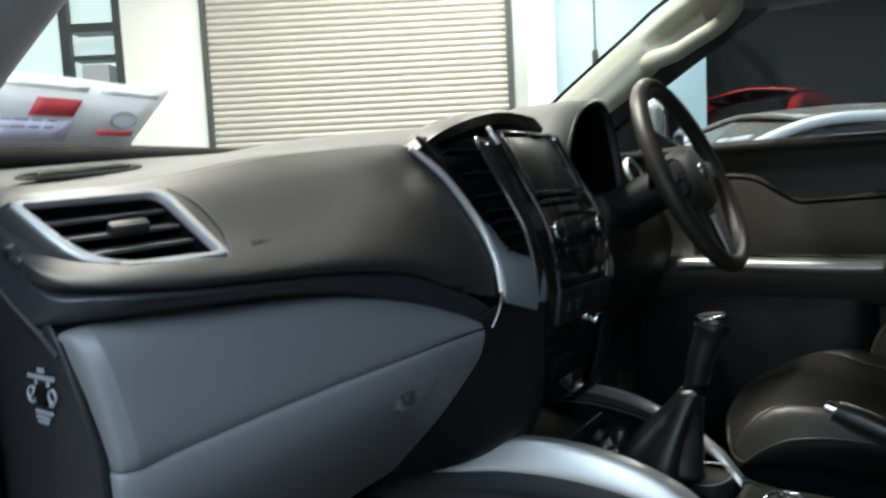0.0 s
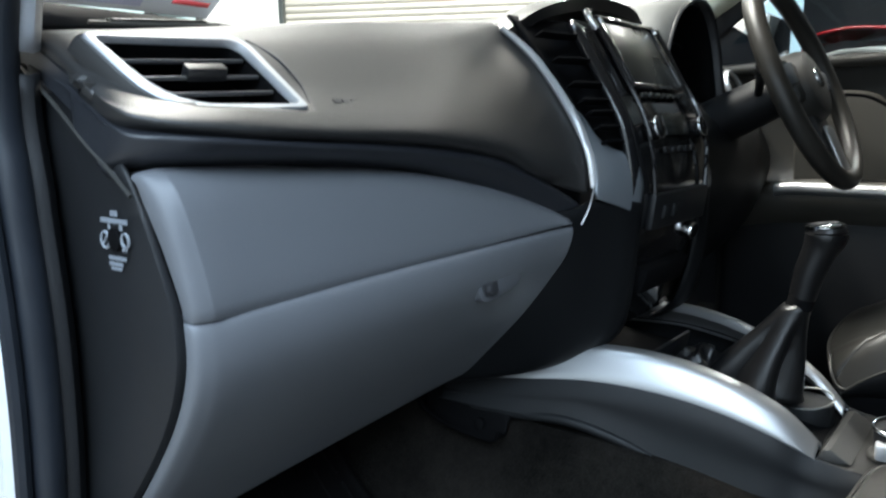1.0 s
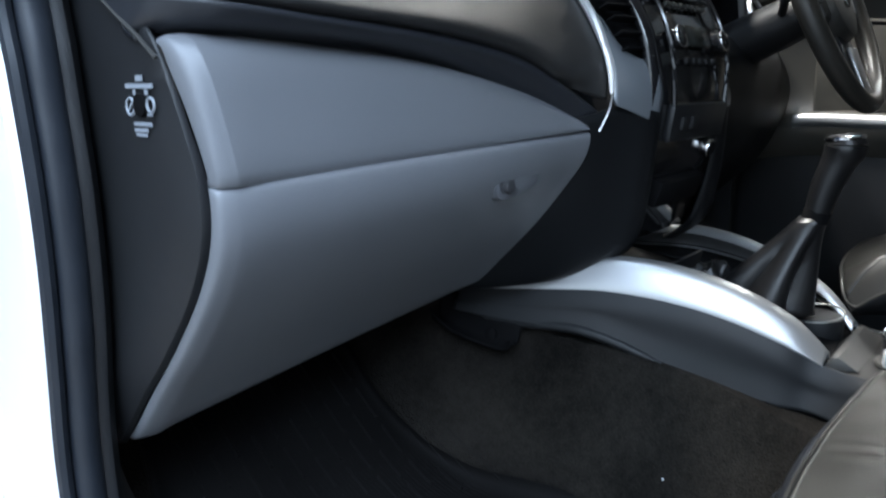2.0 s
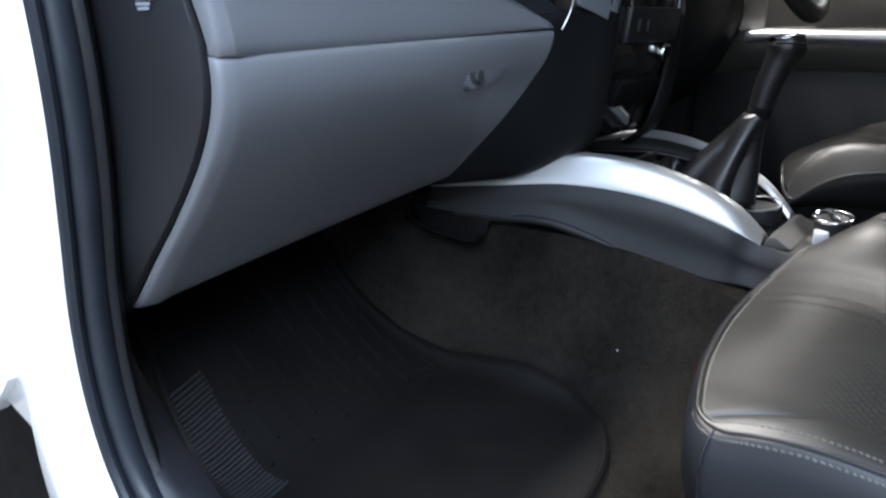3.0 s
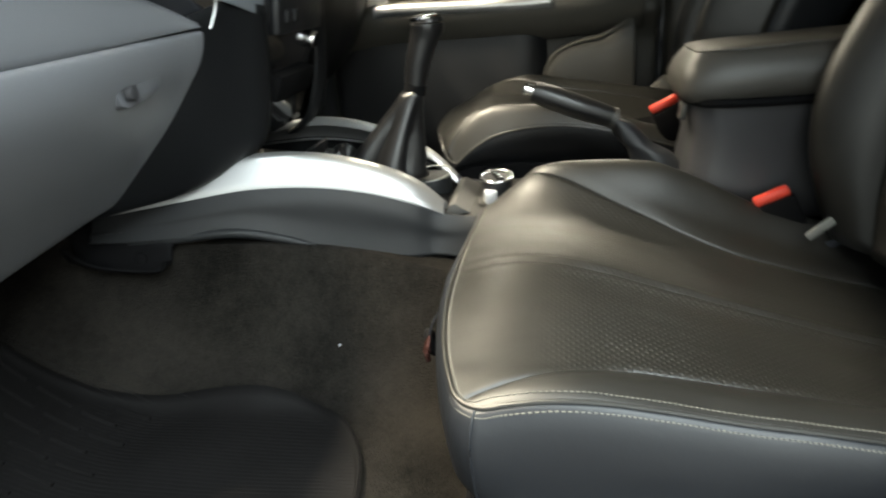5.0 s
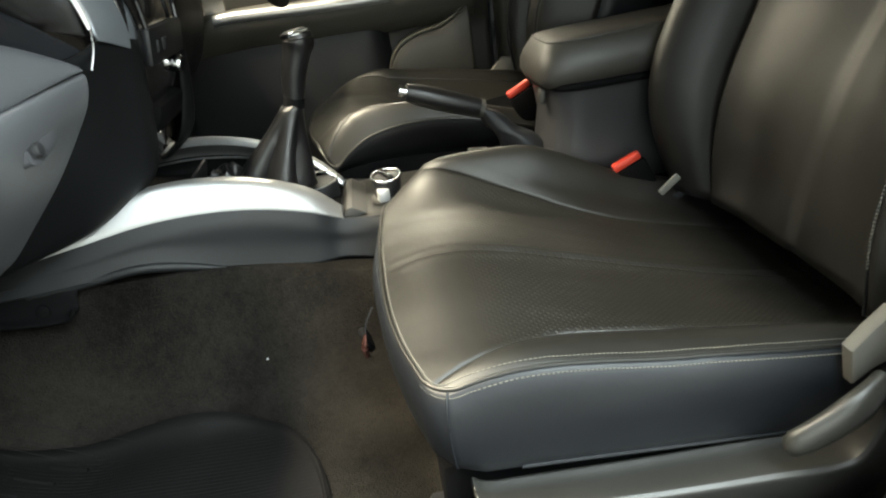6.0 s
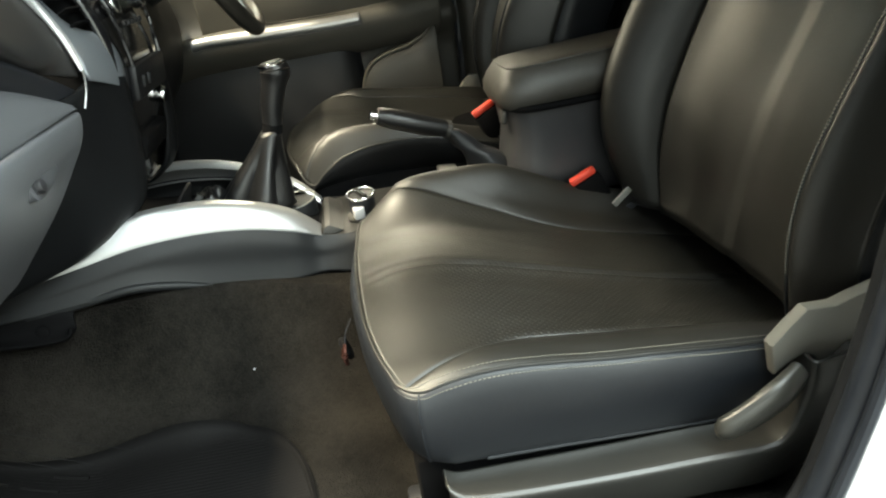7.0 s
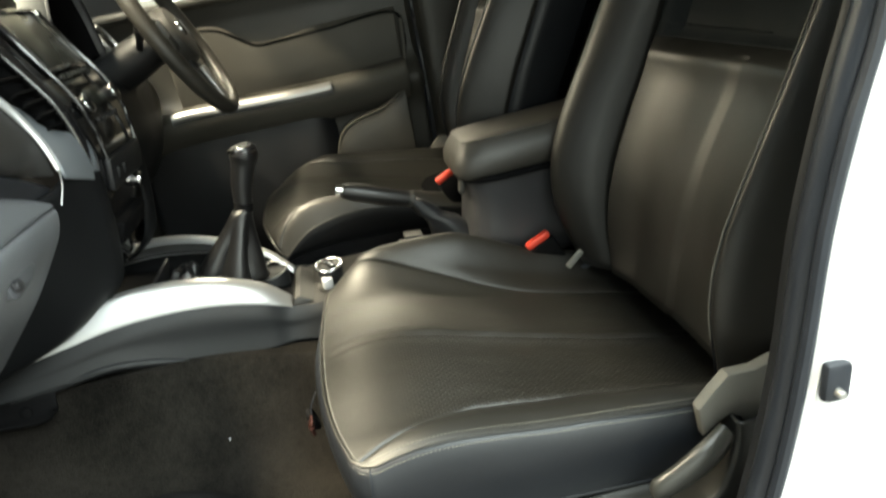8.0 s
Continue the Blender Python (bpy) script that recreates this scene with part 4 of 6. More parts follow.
def centre_stack(ob):
    """Hood, outlets, screen, controls and silver blades in the middle of the dashboard."""
    def face(x, t):
        # Place on the leaning middle panel; t runs from the top edge to the foot.
        pts = spline([(0, 0.525, 1.402), (0, 0.470, 1.309), (0, 0.446, 1.258), (0, 0.434, 1.190), (0, 0.440, 1.130), (0, 0.456, 1.075), (0, 0.490, 0.985)], 61)
        p = pts[min(60, max(0, round(t * 60)))]
        return Vector((x, p.y + 0.30 * x * x, p.z))

    part("stack_face", sheet([[face(x, t / 30) for x in np.linspace(-0.135, 0.135, 15)] for t in range(31)]), M_PIANO, ob, "gloss black middle panel", solid=0.01)

    def tip(t, x=0.0):
        a, b = face(0, max(0, t - 0.04)), face(0, min(1, t + 0.04))
        d = (a - b).normalized()
        nx = Vector((1, 0, 0))
        n = nx.cross(d)
        m = Matrix((nx, d, n)).transposed().to_4x4()
        m.translation = face(x, t)
        return m

    # Screen with bright corner buttons and a row of keys below it.
    part("screen", block((0.150, 0.098, 0.006), tip(0.085) @ Matrix.Translation((0, 0, 0.004)), 0.003), M_SCREEN, ob, "unlit dull screen")
    part("screen_bezel", joined(*[block(s, tip(0.085) @ Matrix.Translation(p), 0.002) for s, p in (((0.178, 0.008, 0.010), (0, 0.053, 0.005)), ((0.178, 0.008, 0.010), (0, -0.053, 0.005)), ((0.013, 0.098, 0.010), (-0.0825, 0, 0.005)), ((0.013, 0.098, 0.010), (0.0825, 0, 0.005)))]), M_PIANO, ob)
    for x in (-0.098, 0.098):
        part("stack_strip", tube([face(x, 0.0) + Vector((0, -0.012, 0.004)), face(x, 0.12) + Vector((0, -0.012, 0)), face(x, 0.25) + Vector((0, -0.012, 0)), face(x * 0.98, 0.40) + Vector((0, -0.010, 0)), face(x * 0.9, 0.55) + Vector((0, -0.006, 0))], 0.0036, 24, 8), M_PIANO, ob, "gloss black upright strip")
    for x in (-0.090, 0.084):
        part("corner_button", block((0.009, 0.011, 0.010), tip(0.015, x) @ Matrix.Translation((0, 0, 0.012)), 0.004), M_CHROME, ob, "bright corner button")
    part("hazard_bar", block((0.009, 0.032, 0.008), tip(0.02, -0.112) @ pose(0, 0, 0, 0, 0, 12) @ Matrix.Translation((0, 0, 0.012)), 0.003), M_CHROME, ob)
    part("key_row", joined(*[block((0.016, 0.007, 0.006), tip(0.185, x) @ Matrix.Translation((0, 0, 0.006)), 0.002) for x in np.linspace(-0.06, 0.06, 7)]), M_SCREEN, ob)
    # Climate controls: two chrome-ringed knobs and a display.
    for x in (-0.078, 0.074):
        knob = part("control_knob", disc(0.014, 0.018, tip(0.335, x) @ Matrix.Translation((0, 0, 0.010)), 28, 0.003), M_PIANO, ob)
        part("knob_ring", ring_of((0, 0, 0), Matrix.Identity(3), 0.014, 0.0015, 32, 8), M_CHROME, knob, "chrome knob ring").matrix_world = tip(0.335, x) @ Matrix.Translation((0, 0, 0.017))
    part("climate_display", block((0.080, 0.030, 0.006), tip(0.315) @ Matrix.Translation((0, 0, 0.005)), 0.003), M_SCREEN, ob)
    part("climate_keys", joined(*[block((0.014, 0.008, 0.006), tip(0.40, x) @ Matrix.Translation((0, 0, 0.005)), 0.002) for x in np.linspace(-0.045, 0.045, 5)]), M_DARK, ob)
    # Lower part: switches, sockets.
    part("switch_panel", block((0.190, 0.050, 0.012), tip(0.60) @ Matrix.Translation((0, 0, 0.002)), 0.005), M_DARK, ob)
    for x in (-0.060, -0.030):
        part("switch", block((0.020, 0.018, 0.006), tip(0.60, x) @ Matrix.Translation((0, 0, 0.010)), 0.003), M_SIDE, ob)
    part("power_socket", disc(0.014, 0.016, tip(0.72, 0.055) @ Matrix.Translation((0, 0, 0.006)), 24, 0.003), M_CHROME, ob, "chrome-rimmed power socket")
    part("socket_cap", disc(0.011, 0.018, tip(0.72, 0.055) @ Matrix.Translation((0, 0, 0.007)), 20, 0.002), M_HOLLOW, ob)
    part("lower_tray", block((0.150, 0.040, 0.020), tip(0.86) @ Matrix.Translation((0, 0, 0.004)), 0.006), M_HOLLOW, ob)
    # Outlets either side of the screen.
    for s in (-1, 1):
        rows = []
        for t, w in ((0.00, 0.232), (0.12, 0.203), (0.25, 0.182), (0.36, 0.168), (0.46, 0.155)):
            p = face(0, t)
            rows.append([(s * 0.108, p.y + 0.012, p.z), (s * lerp(0.108, w, 0.5), p.y + 0.040, p.z), (s * w, p.y + 0.036, p.z)])
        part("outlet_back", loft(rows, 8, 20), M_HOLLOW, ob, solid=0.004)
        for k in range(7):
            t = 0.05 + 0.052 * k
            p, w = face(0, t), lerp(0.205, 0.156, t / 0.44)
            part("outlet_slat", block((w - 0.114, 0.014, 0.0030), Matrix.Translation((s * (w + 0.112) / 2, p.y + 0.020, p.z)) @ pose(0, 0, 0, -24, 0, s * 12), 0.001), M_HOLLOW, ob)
        blade = [(s * 0.241, 0.566, 1.386), (s * 0.206, 0.537, 1.346), (s * 0.184, 0.503, 1.287), (s * 0.181, 0.478, 1.235), (s * 0.196, 0.463, 1.192)]
        part("silver_blade", tube(blade, [0.005, 0.0085, 0.0095, 0.0060, 0.0030], 36, 10, 0.7), M_BLADE, ob, "curved satin silver blade")
        low = [[(s * 0.188, 0.496, 1.288), (s * 0.182, 0.493, 1.285), (s * 0.176, 0.490, 1.280)], [(s * 0.184, 0.484, 1.258), (s * 0.170, 0.478, 1.252), (s * 0.152, 0.472, 1.244)], [(s * 0.181, 0.474, 1.232), (s * 0.155, 0.458, 1.228), (s * 0.122, 0.446, 1.226)], [(s * 0.190, 0.464, 1.206), (s * 0.155, 0.448, 1.202), (s * 0.114, 0.436, 1.196)], [(s * 0.196, 0.460, 1.188), (s * 0.160, 0.445, 1.178), (s * 0.118, 0.436, 1.168)], [(s * 0.192, 0.458, 1.178), (s * 0.158, 0.446, 1.166), (s * 0.128, 0.438, 1.156)]]
        part("silver_cheek", loft(low, 10, 16), M_BLUESILVER, ob, "grey silver cheek panel", solid=0.005)
        # Dark cheek running down to the console, its shade put into the colour.
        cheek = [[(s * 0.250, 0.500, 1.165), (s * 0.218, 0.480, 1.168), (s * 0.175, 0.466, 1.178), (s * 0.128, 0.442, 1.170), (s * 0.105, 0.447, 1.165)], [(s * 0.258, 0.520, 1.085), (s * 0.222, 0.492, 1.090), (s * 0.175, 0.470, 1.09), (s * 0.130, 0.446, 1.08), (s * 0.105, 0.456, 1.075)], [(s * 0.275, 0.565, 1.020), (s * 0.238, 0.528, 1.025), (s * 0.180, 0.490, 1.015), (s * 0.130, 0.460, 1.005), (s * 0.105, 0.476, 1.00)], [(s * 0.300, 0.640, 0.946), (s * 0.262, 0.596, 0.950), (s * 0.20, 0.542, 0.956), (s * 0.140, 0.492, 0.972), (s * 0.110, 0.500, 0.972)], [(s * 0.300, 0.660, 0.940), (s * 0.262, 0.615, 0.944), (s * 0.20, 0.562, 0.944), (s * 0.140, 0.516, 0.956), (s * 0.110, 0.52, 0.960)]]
        part("dark_cheek", loft(cheek, 12, 20), M_SHADEBLACK, ob, "dark side panel below the silver cheek", solid=0.006)
        part("cheek_seam", tube([(s * 0.196, 0.462, 1.194), (s * 0.203, 0.464, 1.170), (s * 0.212, 0.470, 1.148)], 0.0013, 10, 6), M_SILVER, ob)
    # Hood over the screen.
    arc = [(-0.232, 0.572, 1.378), (-0.20, 0.556, 1.402), (-0.15, 0.545, 1.422), (-0.05, 0.540, 1.441), (0.06, 0.540, 1.440), (0.118, 0.548, 1.424)]
    rim = [(x, y + 0.006, z - 0.016) for x, y, z in arc]
    rear = [(x, 0.60, z + 0.004 - 0.012 * abs(x)) for x, y, z in arc]
    inner = [(x * 0.92, 0.60, z - 0.040) for x, y, z in arc]
    part("stack_hood", sheet([spline(r, 30) for r in (rear, [(x, y + 0.02, z + 0.006) for x, y, z in arc], arc, rim, inner)]), M_PAD, ob, "dark hood over the screen", solid=0.004)


def instrument_hood(ob):
    """The cowl over the instruments with the dark well behind the wheel."""
    outer = [(0.150, 0.520, 1.300), (0.158, 0.522, 1.390), (0.215, 0.526, 1.455), (0.305, 0.530, 1.484), (0.380, 0.535, 1.474), (0.418, 0.530, 1.41), (0.432, 0.520, 1.30)]
    line = spline(outer, 40)
    c = Vector((0.292, 0.53, 1.36))

    def at(scale, dy):
        return [Vector((c.x + (p.x - c.x) * scale, p.y + dy, c.z + (p.z - c.z) * scale)) for p in line]

    # Inside of the cowl: its shade comes from the near-black colour.
    part("instrument_tunnel", sheet([at(0.90, 0.010), at(0.88, 0.04), at(0.85, 0.10)]), M_HOLLOW, ob, solid=0.003)
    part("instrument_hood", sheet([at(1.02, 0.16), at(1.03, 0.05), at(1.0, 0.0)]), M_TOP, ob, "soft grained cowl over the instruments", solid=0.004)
    part("hood_lip", sheet([at(1.0, 0.0), at(0.97, -0.004), at(0.93, -0.002), at(0.90, 0.012)]), M_DARK, ob, "black lip of the cowl", solid=0.003)
    part("instrument_rim", sheet([at(0.93, -0.001), at(0.91, 0.004), at(0.90, 0.010)]), M_SLAT, ob)
    part("instrument_well", slab([(0.17, 1.26), (0.44, 1.26), (0.43, 1.43), (0.39, 1.475), (0.32, 1.48), (0.24, 1.45), (0.185, 1.38)], "y", 0.60, 0.62), M_HOLLOW, ob, smooth=False)
    for x in (0.24, 0.37):
        part("gauge", disc(0.052, 0.01, Matrix.Translation((x, 0.592, 1.365)) @ pose(0, 0, 0, 80), 36, 0.003), M_HOLLOW, ob)
        part("gauge_ring", ring_of((x, 0.586, 1.366), pose(0, 0, 0, 80).to_3x3(), 0.052, 0.002, 40, 6), M_DARK, ob)
    # Driver's lower dashboard, darkened in colour for the shade there.
    knee = [[(x, y, z) for y, z in pts] for x, *pts in ((0.165, (0.52, 1.31), (0.47, 1.25), (0.47, 1.15), (0.50, 1.05), (0.56, 0.97)), (0.33, (0.53, 1.30), (0.48, 1.25), (0.46, 1.16), (0.49, 1.06), (0.56, 0.98)), (0.50, (0.53, 1.30), (0.48, 1.25), (0.47, 1.16), (0.50, 1.06), (0.58, 0.98)), (0.72, (0.62, 1.36), (0.55, 1.28), (0.51, 1.18), (0.55, 1.06), (0.62, 0.98)))]
    part("driver_face", loft(knee, 20, 30), M_SHADEBLACK, ob, "dark lower dashboard on the driver's side", solid=0.006)
    part("driver_vent", ring_of((0.60, 0.555, 1.335), pose(0, 0, 0, 65).to_3x3(), 0.042, 0.006, 32, 8), M_SILVER, ob, "silver vent ring")
    part("driver_vent_bowl", disc(0.040, 0.01, Matrix.Translation((0.60, 0.562, 1.333)) @ pose(0, 0, 0, 65), 28, 0.002), M_HOLLOW, ob)


DASH = dashboard()
centre_stack(DASH)
instrument_hood(DASH)


def leaflet():
    """A folded printed leaflet propped between dashboard and windscreen."""
    ob = thing("leaflet", (-0.5, 0.86, 1.40), "white folded printed leaflet propped against the windscreen", "leaflet")
    a, b, c, d = Vector((-0.70, 0.872, 1.404)), Vector((-0.452, 0.868, 1.408)), Vector((-0.388, 0.862, 1.484)), Vector((-0.66, 0.868, 1.492))
    part("sheet", sheet([[a.lerp(b, t) + Vector((0, -0.010 * math.sin(3.1 * t), 0)) for t in np.linspace(0, 1, 12)], [d.lerp(c, t) + Vector((0, -0.006 * math.sin(3.1 * t), 0)) for t in np.linspace(0, 1, 12)]]), M_PAPER, ob, solid=0.001)

    def place(u, v):
        return (a.lerp(b, u)).lerp(d.lerp(c, u), v) + Vector((0, -0.003 - lerp(0.010, 0.006, v) * math.sin(3.1 * u), 0))

    def patch(name, u0, u1, v0, v1, mat):
        part(name, sheet([[place(lerp(u0, u1, k / 5), v) for k in range(6)] for v in (v0, v1)]), mat, ob, solid=0.0006)

    # Lamp highlights on the paper, laid on as white bands.
    for u0, u1 in ((0.24, 0.60), (0.66, 0.97)):
        patch("highlight_band", u0, u1, 0.80, 0.90, M_HIGHLIGHT)
    patch("red_panel", 0.40, 0.60, 0.42, 0.68, M_INKRED)
    patch("lilac_panel", 0.28, 0.62, 0.06, 0.36, M_INKLILAC)
    for v in (0.34, 0.24):
        patch("print_line", 0.30, 0.56, v, v + 0.04, M_INKGREY)
    patch("red_line", 0.76, 0.96, 0.16, 0.24, M_INKRED)
    part("badge_ring", ring_of(place(0.86, 0.42), Matrix((((c - d).normalized()), (d - a).normalized(), (c - d).cross(d - a).normalized())).transposed(), 0.017, 0.0022, 28, 6, 0.62), M_INKGREY, ob)
    patch("lilac_panel", 0.02, 0.16, 0.2, 0.6, M_INKLILAC)


M_HIGHLIGHT = material("painted_paper_highlight", (0.85, 0.86, 0.88), 0.4, var=0.03, scale=20)
leaflet()


# ---- steering wheel ----
def steering_wheel():
    ob = thing("steering_wheel", (0.36, 0.40, 1.30), "black leather steering wheel with silver spoke inserts", "steering wheel")
    c = Vector((0.36, 0.365, 1.335))
    m = Matrix.Translation(c) @ pose(0, 0, 0, 90 - 24)
    # Local z runs from the dashboard towards the driver.
    part("rim", ring_of((0, 0, 0), m.to_3x3(), 0.182, 0.016, 72, 14), M_RIM, ob, "black leather rim").location = c
    part("hub", joined(disc(0.068, 0.05, m @ Matrix.Translation((0, -0.012, -0.006)), 36, 0.014, 0.88), block((0.17, 0.075, 0.034), m @ Matrix.Translation((0, -0.005, -0.012)), 0.014)), M_GREY, ob, "dark grey airbag hub")
    for x, y, a in ((-0.115, 0.004, 8), (0.115, 0.004, -8)):
        spoke = part("spoke", block((0.11, 0.050, 0.022), m @ Matrix.Translation((x, y, -0.010)) @ pose(0, 0, 0, 0, 0, a), 0.008), M_DARK, ob)
        part("spoke_insert", block((0.060, 0.034, 0.006), m @ Matrix.Translation((x * 0.95, y, 0.004)) @ pose(0, 0, 0, 0, 0, a), 0.003), M_BLUESILVER, spoke, "silver spoke insert with buttons")
    low = part("spoke", block((0.080, 0.11, 0.022), m @ Matrix.Translation((0, -0.115, -0.010)), 0.008), M_DARK, ob)
    part("spoke_insert", block((0.052, 0.085, 0.006), m @ Matrix.Translation((0, -0.128, 0.004)), 0.003), M_SILVER, low, "silver lower spoke insert")
    part("badge", disc(0.018, 0.004, m @ Matrix.Translation((0, -0.005, 0.020)), 24, 0.001), M_CHROME, ob, "plain chrome badge")
    column = thing("steering_column", (0.36, 0.50, 1.22), "dark plastic steering column shroud with stalks", "steering column")
    part("shroud", tube([(0.36, 0.385, 1.325), (0.36, 0.45, 1.295), (0.36, 0.54, 1.255)], [0.045, 0.052, 0.055], 12, 16, 0.8), M_DARK, column)
    part("stalk", tube([(0.31, 0.425, 1.315), (0.27, 0.41, 1.335), (0.225, 0.395, 1.345)], [0.007, 0.008, 0.012], 12, 10), M_DARK, column, "black stalk")
    part("stalk_tip", tube([(0.232, 0.397, 1.345), (0.206, 0.388, 1.352)], 0.0125, 5, 12), M_VINYL, column)
    part("stalk", tube([(0.41, 0.425, 1.315), (0.45, 0.41, 1.335), (0.49, 0.395, 1.345)], [0.007, 0.008, 0.012], 12, 10), M_DARK, column, "black stalk")


steering_wheel()


# ---- centre console ----
M_DECK = material("dark_deck_plastic", (0.009, 0.0088, 0.0083), 0.52, var=0.15, scale=12, grain=0.4, grain_scale=800)


M_STEP = material("grey_step_plastic", (0.046, 0.045, 0.043), 0.5, var=0.12, scale=12, grain=0.4, grain_scale=800)


def console():
    ob = thing("centre_console", (0, 0.3, 0.75), "dark plastic centre console with satin silver side rails", "console")
    # Rail line: y, half width at the top edge, height of the top edge, drop of the silver band.
    line = ((0.690, 0.190, 0.922, 0.010), (0.630, 0.178, 0.944, 0.024), (0.560, 0.163, 0.963, 0.034), (0.480, 0.142, 0.977, 0.040), (0.400, 0.122, 0.973, 0.040), (0.330, 0.104, 0.955, 0.036), (0.265, 0.088, 0.924, 0.028), (0.222, 0.078, 0.884, 0.010))
    for s in (-1, 1):
        band = [[(s * (w - 0.016), y, z - 0.012), (s * (w - 0.010), y, z - 0.001), (s * w, y, z), (s * (w + 0.012), y, z - 0.006), (s * (w + 0.018 + d * 0.25), y, z - d), (s * (w + 0.010 + d * 0.2), y, z - d - 0.004)] for y, w, z, d in line]
        part("silver_rail", loft(band, 20, 60), M_SILVER, ob, "satin silver side rail", solid=0.003)
        flank = [[(s * (w + 0.016 + d * 0.25), y, z - d + 0.002), (s * (w + 0.024 + d * 0.3), y, z - d - 0.020), (s * (w + 0.026 + d * 0.3), y, lerp(z - d, foot, 0.6)), (s * (w + 0.034 + d * 0.3), y, foot)] for (y, w, z, d), foot in zip(line, (0.882, 0.880, 0.880, 0.880, 0.852, 0.830, 0.822, 0.818))]
        flank.append([(s * 0.094, 0.14, 0.868), (s * 0.104, 0.14, 0.858), (s * 0.110, 0.14, 0.835), (s * 0.120, 0.14, 0.805)])
        flank.append([(s * 0.094, -0.05, 0.868), (s * 0.104, -0.05, 0.855), (s * 0.110, -0.05, 0.830), (s * 0.120, -0.05, 0.800)])
        part("side_panel", loft(flank, 16, 60), M_SIDE, ob, "dark moulded console side", solid=0.004)
        # Rolled lower edge over the carpet.
        part("lower_roll", tube([(s * 0.214, 0.64, 0.878), (s * 0.204, 0.58, 0.878), (s * 0.190, 0.50, 0.882), (s * 0.174, 0.43, 0.866), (s * 0.158, 0.37, 0.842)], [0.004, 0.006, 0.007, 0.006, 0.002], 30, 10), M_SIDE, ob)
        foot = part("foot_bracket", loft([[(s * 0.196, y, top), (s * 0.212, y + dy, top - 0.006), (s * 0.220, y + dy, 0.855), (s * 0.236, y + 1.5 * dy, low)] for y, dy, low, top in ((0.575, 0.004, 0.862, 0.876), (0.590, 0.002, 0.846, 0.882), (0.640, 0.0, 0.846, 0.890), (0.690, 0.0, 0.856, 0.898), (0.725, 0.0, 0.880, 0.902))], 14, 24), M_HOLLOW, ob, "black fixing flange", solid=0.005)
        part("fixing_clip", disc(0.0095, 0.008, Matrix.Translation((s * 0.221, 0.622, 0.857)) @ pose(0, 0, 0, 0, 80 * s, 0), 18, 0.003), M_HOLLOW, foot)
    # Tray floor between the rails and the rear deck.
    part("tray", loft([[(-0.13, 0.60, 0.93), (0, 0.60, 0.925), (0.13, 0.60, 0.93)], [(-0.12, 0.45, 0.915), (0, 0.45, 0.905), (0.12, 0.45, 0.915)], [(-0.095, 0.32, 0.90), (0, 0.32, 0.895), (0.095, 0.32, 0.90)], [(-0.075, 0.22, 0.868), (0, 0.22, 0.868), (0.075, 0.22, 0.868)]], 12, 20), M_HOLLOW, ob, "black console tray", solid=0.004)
    part("rear_deck", loft([[(-0.096, y, z - 0.004), (-0.085, y, z), (0, y, z + 0.002), (0.085, y, z), (0.096, y, z - 0.004)] for y, z in ((0.232, 0.868), (0.15, 0.872), (0.05, 0.872), (-0.10, 0.870))], 14, 12), M_DECK, ob, "dark grey plastic rear deck", solid=0.004)
    part("tray_divider", block((0.15, 0.006, 0.05), Matrix.Translation((0, 0.445, 0.930)) @ pose(0, 0, 0, 12), 0.002), M_DARK, ob)
    # Cup holder ring in front of the deck.
    part("cup_ring", ring_of((0.032, 0.262, 0.8995), pose(0, 0, 0, -6, -8).to_3x3(), 0.033, 0.0015, 40, 8), M_PLATE, ob, "thin metal cup holder ring")
    part("cup_well", disc(0.034, 0.04, Matrix.Translation((0.032, 0.262, 0.878)), 32, 0.003), M_SIDE, ob)
    # Four-wheel-drive selector.
    dial = thing("selector_dial", (-0.043, 0.150, 0.874), "round chrome and black drive selector dial", "dial")
    tilt = pose(0, 0, 0, 0, -8)
    part("collar", disc(0.029, 0.008, Matrix.Translation((-0.043, 0.150, 0.878)), 36, 0.003, 0.9), M_GREY, dial)
    part("cap", disc(0.0215, 0.030, Matrix.Translation((-0.043, 0.150, 0.897)) @ tilt, 32, 0.003, 1.04), M_DARK, dial, "black dial cap")
    part("ring", ring_of((-0.043, 0.150, 0.9130), tilt.to_3x3(), 0.0228, 0.0022, 40, 10), M_CHROME, dial, "chrome ring")
    part("grip", block((0.040, 0.009, 0.008), Matrix.Translation((-0.043, 0.150, 0.9145)) @ tilt @ pose(0, 0, 0, 0, 0, 25), 0.003), M_PIANO, dial, "black grip bar")
    part("pointer", block((0.016, 0.018, 0.020), Matrix.Translation((-0.064, 0.158, 0.889)) @ pose(0, 0, 0, 0, 0, 12), 0.003), M_BLADE, dial, "pale pointer block")
    # Raised end wall behind the cup holder.
    part("deck_step", slab([(0.228, 0.862), (0.216, 0.884), (0.208, 0.886), (0.186, 0.873)], "x", -0.088, 0.060, 0.002), M_STEP, ob, "grey moulded step in front of the dial")
    # Switch blanks beside the handbrake.
    for k in range(2):
        part("switch_blank", block((0.034, 0.034, 0.010), Matrix.Translation((0.050 - 0.004 * k, 0.000 - 0.012 * k, 0.884 + 0.016 * k)) @ pose(0, 0, 0, 6), 0.002), M_STEP, ob)


